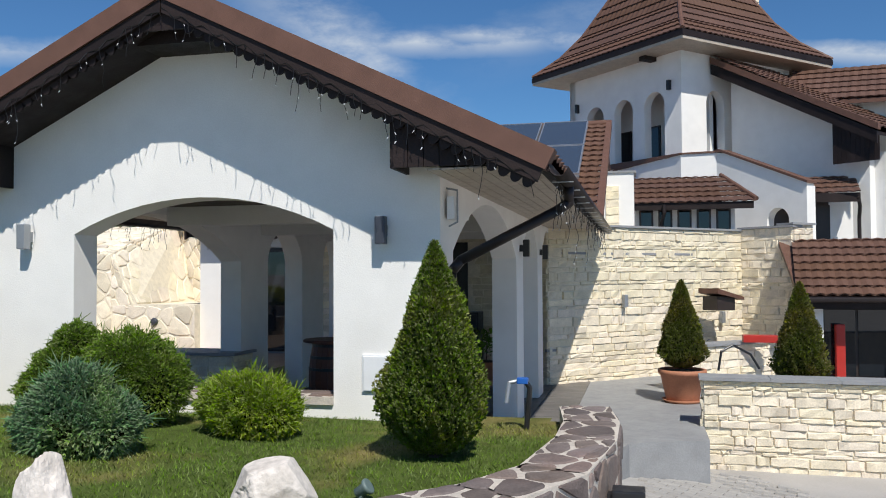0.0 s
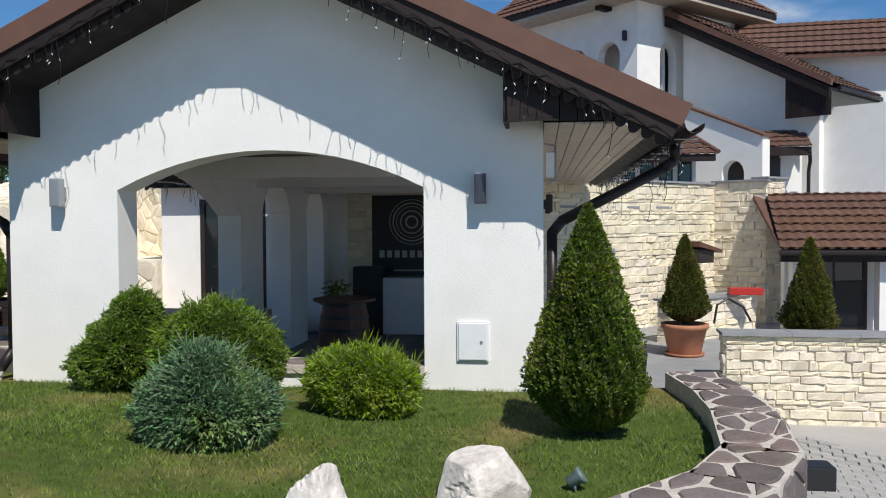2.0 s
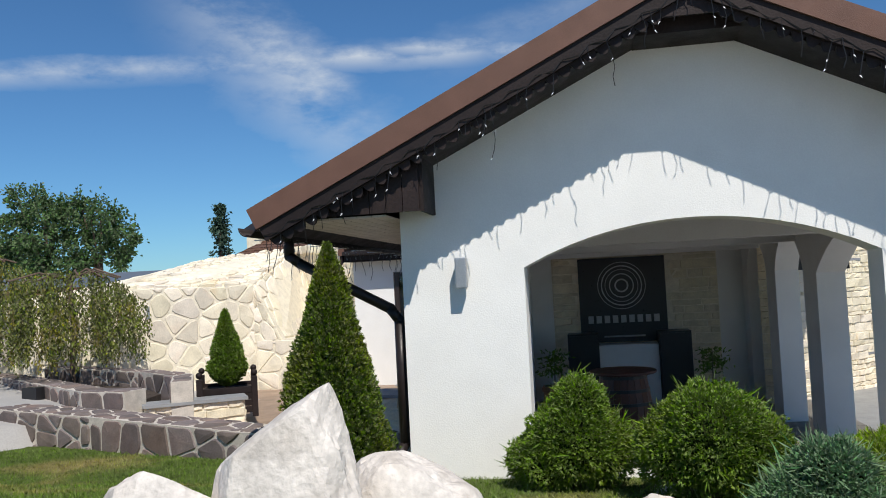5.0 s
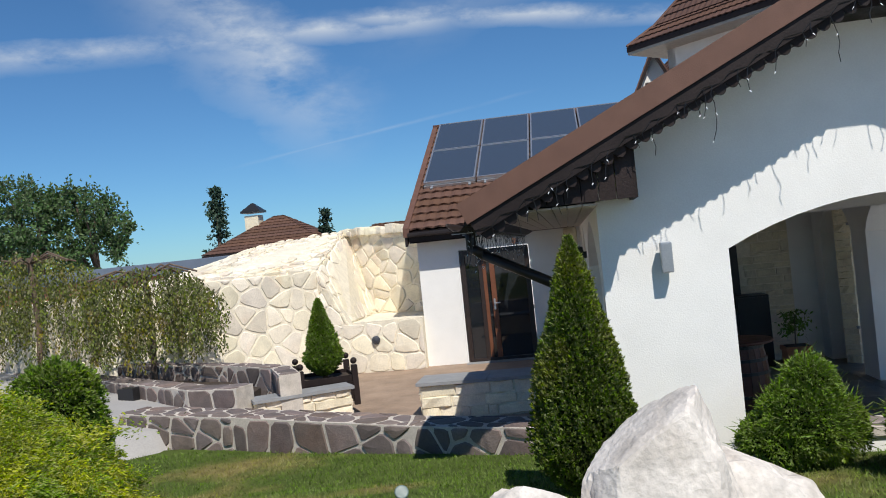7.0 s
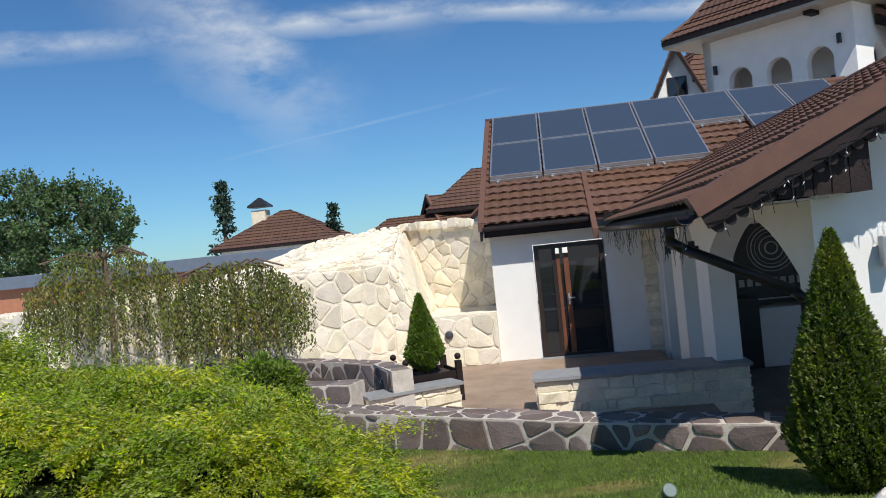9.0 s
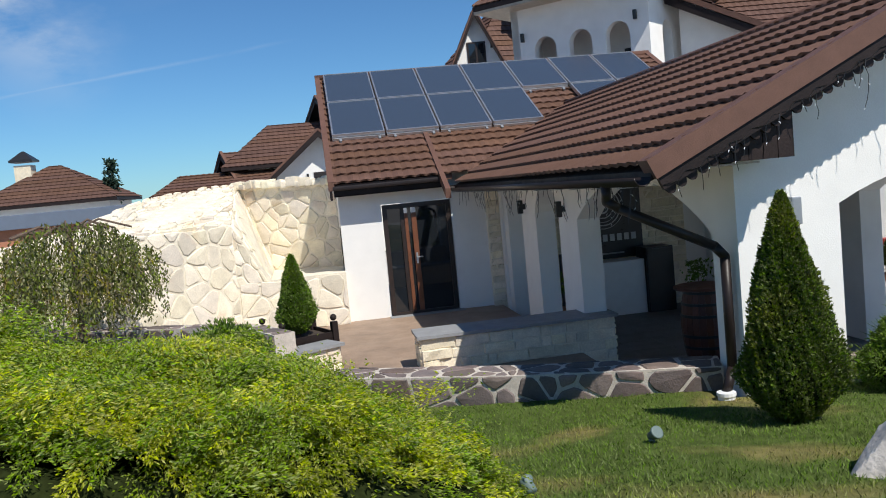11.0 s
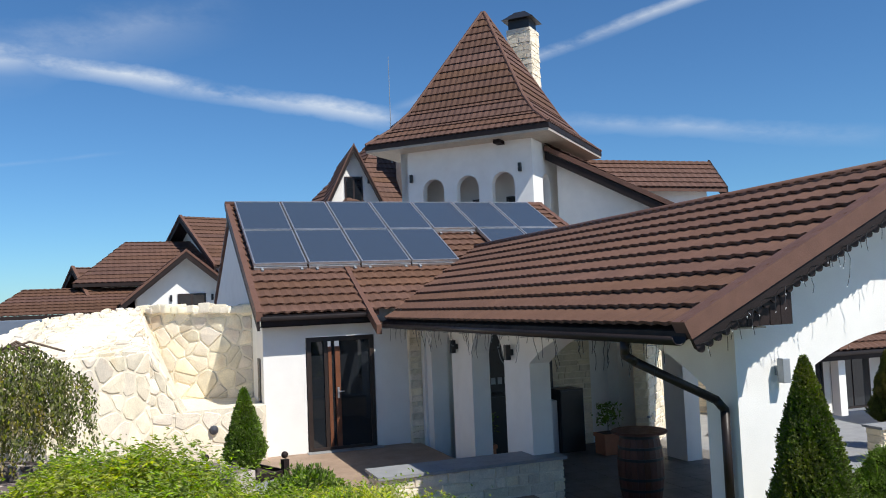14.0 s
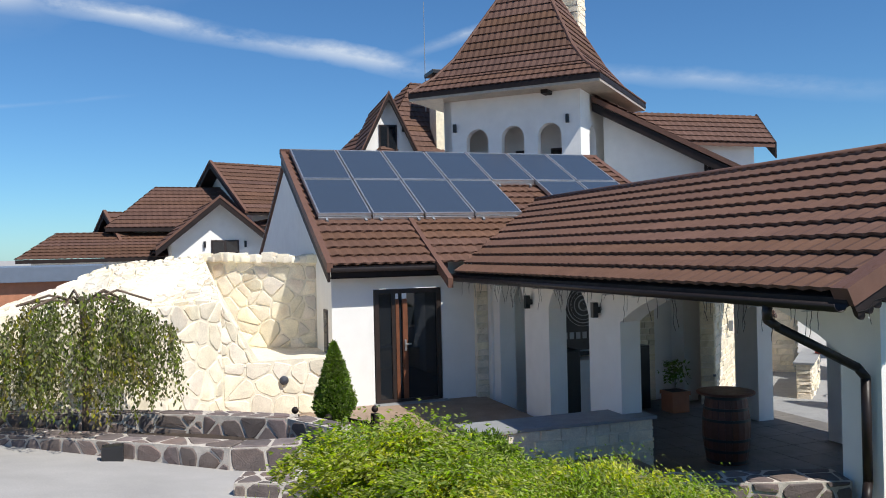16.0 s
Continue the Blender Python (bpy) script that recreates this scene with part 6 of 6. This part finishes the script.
hip_house("roof_house", "tall house with a steep brown tile roof behind the tower", 1.3, 44.5, 5.2, 4.5, 7.0, 12.4, 0.6, 10)
hip_house("pavilion_far", "low round pavilion with a hipped brown roof", -26.6, 57.0, 4.4, 3.6, 3.9, 6.3, 0.3, 0)
ch2 = thing("chimney", "pale stone chimney with a dark cowl on the far roof", "chimney")
part("flue", boxed(-28.75, -27.75, 56.0, 57.0, 3.5, 6.5), STONE, ch2)
part("cowl", boxed(-28.95, -27.55, 55.8, 57.2, 6.7, 6.85), BLACK, ch2)
bm = bmesh.new()
bmesh.ops.create_cone(bm, cap_ends=True, segments=4, radius1=0.95, radius2=0.1, depth=0.55, matrix=Matrix.Translation((-28.25, 56.5, 7.12)) @ Matrix.Rotation(radians(45), 4, "Z"))
part("hood", bm, BLACK, ch2)
ant = thing("antenna_mast", "thin metal mast on the roof behind the tower", "antenna")
part("mast", cyl(bmesh.new(), (0.75, 42, 10.5), (0.75, 42, 16.2), 0.03, 0.015, 6), METAL, ant)
rc = thing("chimney", "pale stone chimney with a dark flat cowl behind the tower", "chimney")
part("flue", boxed(0.95, 1.95, 41.0, 42.0, 8.0, 12.0), STONE, rc)
part("cowl", boxed(0.75, 2.15, 40.8, 42.2, 12.25, 12.45, bevel=0.03), BLACK, rc)
part("post", boxed(1.1, 1.8, 41.15, 41.85, 12.0, 12.25), BLACK, rc)
# long flat roof edge behind the flagstone wall
fl = thing("long_shed", "long low building with a steel-blue roof edge", "shed")
part("wall", boxed(-40, -14.2, 24.0, 28.0, 0, 2.72), TERRA, fl, "brown wall")
part("roof_edge", boxed(-40.2, -14.0, 23.8, 28.2, 2.72, 3.1, bevel=0.02), TANK, fl)

# main house behind the stone wall on the far side
main = thing("main_house", "large white house with stepped walls and brown tile roofs", "house")
COPE = SLATE
part("pier", boxed(-0.92, -0.2, 21.4, 22.4, -0.2, 4.42), PLASTER, main)
part("pier_cap", boxed(-0.96, -0.14, 21.36, 22.44, 4.42, 4.47), COPE, main)
ps = part("stone_inset", boxed(-0.88, -0.56, 21.37, 21.4, 2.6, 4.1), MORTAR, main)
L, to = face((-0.88, 21.37), (-0.56, 21.37), 2.6)
ledger(main, L, 1.5, to, STONE, 81, row=0.15, proud=0.015)


def strip(pts, z_lo, tops, thick, name, mat=None):
    """Walls along a line in the plan with given top heights, and a coping on each."""
    for (p, q), (za, zb) in zip(zip(pts, pts[1:]), zip(tops, tops[1:])):
        part(name, wall_line(bmesh.new(), p, q, thick, z_lo, za, zb), PLASTER, main)
        d = (Vector((*q, 0)) - Vector((*p, 0))).normalized()
        nn = Vector((-d.y, d.x, 0)) * 0.05
        bm = wall_line(bmesh.new(), (Vector((*p, 0)) - nn).xy, (Vector((*q, 0)) - nn).xy, thick + 0.1, min(za, zb) - 0.02, za + 0.05, zb + 0.05)
        for v in bm.verts:
            if v.co.z < min(za, zb):
                near_p = (v.co.xy - Vector(p)).length < (v.co.xy - Vector(q)).length
                v.co.z = (za if near_p else zb) + 0.003
        part("coping", bm, FLASH, main)


strip([(-0.9, 28.7), (1.15, 26.35), (2.16, 26.2)], -0.2, [5.35, 5.5, 5.5], 0.3, "stepped_wall")
bmw = bmesh.new()
Q0, Q1 = Vector((2.16, 26.2, 0)), Vector((4.25, 24.1, 0))
dq = (Q1 - Q0).normalized()
nq = Vector((-dq.y, dq.x, 0))
LQ = (Q1 - Q0).length
arched_wall(bmw, 0, LQ, -0.2, lambda u: 5.5 - 1.2 * max(0, u - 0.15) / LQ, [(LQ - 1.25, LQ - 0.55, -0.1, 3.35, 3.72)], 0, 0.3, lambda a, b, d: tuple((Q0 + dq * a + nq * d).xy) + (b,))
part("stepped_wall", bmw, PLASTER, main)
bmc = bmesh.new()
prism(bmc, [(-0.05, 5.51), (0.15, 5.51), (LQ + 0.05, 4.31), (LQ + 0.05, 4.38), (0.15, 5.58), (-0.05, 5.58)], -0.06, 0.36, lambda a, b, d: tuple((Q0 + dq * a + nq * d).xy) + (b,))
part("coping", bmc, FLASH, main)
part("pier", wall_line(bmesh.new(), (4.25, 24.1), (4.5, 24.33), 0.3, -0.2, 4.25), PLASTER, main)
# solid dark block behind the arch, its colour standing in for an unlit interior
part("dark_room", boxed(3.2, 5.0, 25.2, 26.8, -0.2, 4.2), FRAME, main)
# bay with a row of small windows under a tiled lean-to
bay = thing("bay_house", "low bay with a brown tile lean-to roof over small windows", "house")
part("wall", boxed(-0.2, 2.35, 23.3, 24.6, -0.2, 3.72), PLASTER, bay)
for k in range(5):
    x = -0.08 + k * 0.49
    wn2 = part("window", boxed(x, x + 0.36, 23.26, 23.3, 3.02, 3.62), FRAME, bay)
    part("pane", boxed(x + 0.05, x + 0.31, 23.245, 23.26, 3.07, 3.57), PANE, wn2)
part("fascia", boxed(-0.3, 2.75, 22.75, 22.85, 3.58, 3.76), WOOD, bay)
courses(bay, (0, 22.72, 3.74), (1, 0, 0), (0, 1.75, 0.86), lambda v: -0.3, lambda v: 2.8 - 0.35 * v, 1.95, ROOF_FAR, course=0.36, wave=0.24, joined=True)
part("deck", prism(bmesh.new(), [(22.76, 3.62), (22.76, 3.74), (24.5, 4.58), (24.5, 3.62)], -0.28, 2.0, yz), FLASH, bay)
part("hip_cap", cyl(bmesh.new(), (2.82, 22.75, 3.82), (2.12, 24.5, 4.64), 0.06, seg=8), FLASH, bay)
part("downpipe", pipe(bmesh.new(), [(0.55, 22.7, 3.7), (0.55, 22.7, 3.5), (0.5, 23.2, 3.3), (0.5, 23.2, 2.6)], 0.05), GUTTER, bay)
# tall shaded wall and the rake that falls towards the drive
RA, RB = Vector((2.75, 27.7, 0)), Vector((6.4, 24.7, 0))
dr = (RB - RA).normalized()
nr = Vector((-dr.y, dr.x, 0))
LR = (RB - RA).length
ZA, ZB_ = 8.55, 5.75
def rake(a, b, d):
    return tuple((RA + dr * a + nr * d).xy) + (b,)
part("wall", prism(bmesh.new(), [(0, -0.2), (LR - 0.5, -0.2), (LR - 0.5, 5.9), (0, 8.35)], 0.0, 0.3, rake), PLASTER, main)
part("wall", prism(bmesh.new(), [(LR - 0.5, -0.2), (LR + 5, -0.2), (LR + 5, 5.2), (LR - 0.5, 5.2)], 0.3, 0.6, rake), PLASTER, main)
part("bargeboard", prism(bmesh.new(), [(-0.3, ZA - 0.1), (LR, ZB_ - 0.1), (LR, ZB_ - 0.42), (-0.3, ZA - 0.42)], -0.62, -0.55, rake), WOOD, main)
part("soffit", prism(bmesh.new(), [(-0.3, ZA - 0.12), (LR, ZB_ - 0.12), (LR, ZB_ - 0.2), (-0.3, ZA - 0.2)], -0.55, 7.0, rake), WOOD, main)
for k in range(10):
    a = LR - 1.25 + k * 0.125
    part("eave_board", prism(bmesh.new(), [(a, ZB_ - 0.85), (a + 0.12, ZB_ - 0.85), (a + 0.12, ZB_ - 0.2 + 0.7 * (LR - a) * 0.6), (a, ZB_ - 0.2 + 0.7 * (LR - a) * 0.6)], -0.5, -0.46, rake), WOOD, main)
up = RA - RB + Vector((0, 0, ZA - ZB_))
courses(main, (RB.x, RB.y, ZB_), nr, up, lambda v: -0.62, lambda v: 7.5, up.length + 0.4, ROOF_FAR, course=0.37, wave=0.28, joined=True)
part("verge", prism(bmesh.new(), [(-0.3, ZA + 0.12), (LR + 0.05, ZB_ + 0.1), (LR + 0.05, ZB_ - 0.08), (-0.3, ZA - 0.08)], -0.66, -0.52, rake), FLASH, main)
part("gutter", boxed(-0.08, 0.08, 0, 7.6, -0.06, 0.06, bevel=0.03, m=Matrix.Translation((RB.x, RB.y, ZB_ - 0.08)) @ Matrix.Rotation(math.atan2(nr.y, nr.x) - math.pi / 2, 4, "Z")), GUTTER, main)
# lean-to between the pier and the tall wall
lean = thing("side_porch", "small porch with a brown tile lean-to roof and a dark doorway", "porch")
courses(lean, (4.4, 24.6, 4.05), (1, -0.15, 0), (0.1, 1, 0.5), lambda v: 0, lambda v: 1.25, 1.3, ROOF_FAR, course=0.36, wave=0.24, joined=True)
part("fascia", boxed(4.38, 5.65, 24.5, 24.56, 3.82, 4.06), WOOD, lean)
part("doorway", boxed(4.52, 5.05, 25.28, 25.32, 1.0, 3.8), FRAME, lean)
part("wall", boxed(4.4, 5.9, 25.32, 25.6, -0.2, 4.4), PLASTER, lean)
part("downpipe", pipe(bmesh.new(), [(5.6, 24.5, 3.95), (5.68, 24.7, 3.7), (5.7, 24.9, 3.4), (5.7, 24.9, 1.2)], 0.05), GUTTER, lean)
# roof with a level ridge beyond the tower
far_roof = thing("annex_house", "annex with a level brown tile ridge beyond the tower", "house")
E0, E1 = Vector((4.4, 28.0, 7.25)), Vector((9.3, 26.4, 7.0))
R0, R1 = Vector((4.9, 29.6, 8.55)), Vector((9.8, 28.0, 8.62))
ue, ve = (E1 - E0), (R1 - E1)
courses(far_roof, E0, ue, R0 - E0, lambda v: 0, lambda v: ue.length, (R0 - E0).length, ROOF_FAR, course=0.36, wave=0.26, joined=True)
part("deck", prism(bmesh.new(), [(0, 0), (0, -0.12), (1.7, 1.18), (3.4, -0.12), (3.4, 0), (1.7, 1.3)], 0, ue.length, lambda a, b, d: tuple(E0 + ue.normalized() * d + Vector((0.3, 0.95, 0)) * a + Vector((0, 0, b - 0.03)))), FLASH, far_roof)
part("wall", prism(bmesh.new(), [(0.5, -0.2 - 7), (3.0, -7.2), (3.0, 0.1), (1.7, 1.0), (0.5, 0.1)], 0.5, ue.length - 0.6, lambda a, b, d: tuple(E0 + ue.normalized() * d + Vector((0.3, 0.95, 0)) * a + Vector((0, 0, b)))), PLASTER, far_roof)
part("gable_board", prism(bmesh.new(), [(0, 0.05), (0, -0.55), (1.7, 0.5), (3.4, -0.55), (3.4, 0.05), (1.7, 1.38)], ue.length, ue.length + 0.06, lambda a, b, d: tuple(E0 + ue.normalized() * d + Vector((0.3, 0.95, 0)) * a + Vector((0, 0, b)))), WOOD, far_roof)
# low restaurant building by the side terrace
rest = thing("terrace_building", "low glazed building with a brown tile roof and white posts", "building")
courses(rest, (2.7, 16.75, 1.50), (1, -0.08, 0), (0.12, 0.9, 0.46), lambda v: 0.0, lambda v: 7.0, 2.45, ROOF, course=0.33, wave=0.2, joined=False)
part("deck", prism(bmesh.new(), [(16.72, 1.38), (16.72, 1.47), (19.0, 2.60), (19.0, 2.50)], 2.75, 9.6, yz), FLASH, rest)
part("fascia", boxed(2.68, 9.7, 16.62, 16.72, 1.28, 1.50), WOOD, rest)
part("gutter", boxed(2.62, 9.7, 16.50, 16.62, 1.40, 1.49, bevel=0.03), GUTTER, rest)
for x in (2.95, 4.5, 6.2, 7.9):
    part("post", boxed(x, x + 0.22, 16.85, 17.1, -0.12, 1.36), PLASTER, rest)
for x in (3.2, 4.75, 6.45):
    w3 = part("window", boxed(x, x + 1.25, 17.3, 17.36, -0.05, 1.3), FRAME, rest)
    for k in range(2):
        part("pane", boxed(x + 0.07 + k * 0.58, x + 0.60 + k * 0.58, 17.28, 17.3, 0.02, 1.24), PANE, w3)
part("wall", boxed(2.95, 9.5, 17.36, 17.6, -0.12, 1.5), PLASTER, rest)
rb = thing("red_box", "red box standing by the terrace windows", "box")
part("body", boxed(3.42, 3.58, 17.05, 17.2, -0.12, 0.98, bevel=0.02), RED, rb)
bench = thing("red_planter", "low red planter box on the parapet", "planter")
part("body", boxed(1.75, 2.35, 16.5, 16.75, 0.67, 0.80, bevel=0.015, m=None), RED, bench)
can = thing("wall_canopy", "small dark pitched canopy board on the stone wall", "canopy", at=(1.35, 18.3, 1.55), rz=44)
part("roof", prism(bmesh.new(), [(-0.38, -0.02), (0.38, -0.16), (0.38, -0.1), (-0.38, 0.08)], -0.5, 0.0, lambda a, b, d: (a, d, b)), FLASH, can)
part("board", boxed(-0.32, 0.2, -0.42, -0.05, -0.36, -0.08, bevel=0.01), FRAME, can)
up_down_lamp(-0.42, 17.13, 1.52, METAL, 44)
up_down_lamp(1.55, 19.05, 1.12, METAL, 44)
rail = thing("bicycle_rail", "bent dark metal rail by the parapet", "rail")
part("tube", pipe(bmesh.new(), [(1.2, 15.2, 0.3), (1.25, 15.2, 0.62), (1.45, 15.3, 0.72), (1.75, 15.5, 0.55), (1.9, 15.6, 0.3)], 0.02), BLACK, rail)

# ---- pavers of the drive beside the curved wall ----
paver_me = mesh_of("paver", boxed(-0.117, 0.117, -0.077, 0.077, -0.05, 0.012, bevel=0.008), PAVER)
ca, sa = math.cos(radians(-14)), math.sin(radians(-14))
KEEP_OFF = [(-6.45, 7.6), (-1.0, 7.95), (-0.2, 10.9), (0.76, 11.3), (0.76, 12.2), (3.4, 12.0), (3.4, 20), (-6.45, 20)]
for j in range(-30, 70):
    for i in range(-20, 40):
        a, b = (i + (0.5 if j % 2 else 0)) * 0.242, j * 0.162
        x, y = 1.2 + a * ca - b * sa, 8.0 + a * sa + b * ca
        if not (0.0 < x < 4.4 and 5.2 < y < 12.0) or inside(x, y, KEEP_OFF) or (x < 0.05 + 0.02 * (8 - y) and y < 8) or x > 0.8 + (12.6 - y) * 0.75:
            continue
        p = new("paver", paver_me)
        p.parent = ground
        p.matrix_basis = Matrix.Translation((x, y, drive_z(x, y) - 0.006)) @ Euler((math.atan(-0.085), math.atan(0.11), 0)).to_matrix().to_4x4() @ Matrix.Rotation(radians(-14), 4, "Z")
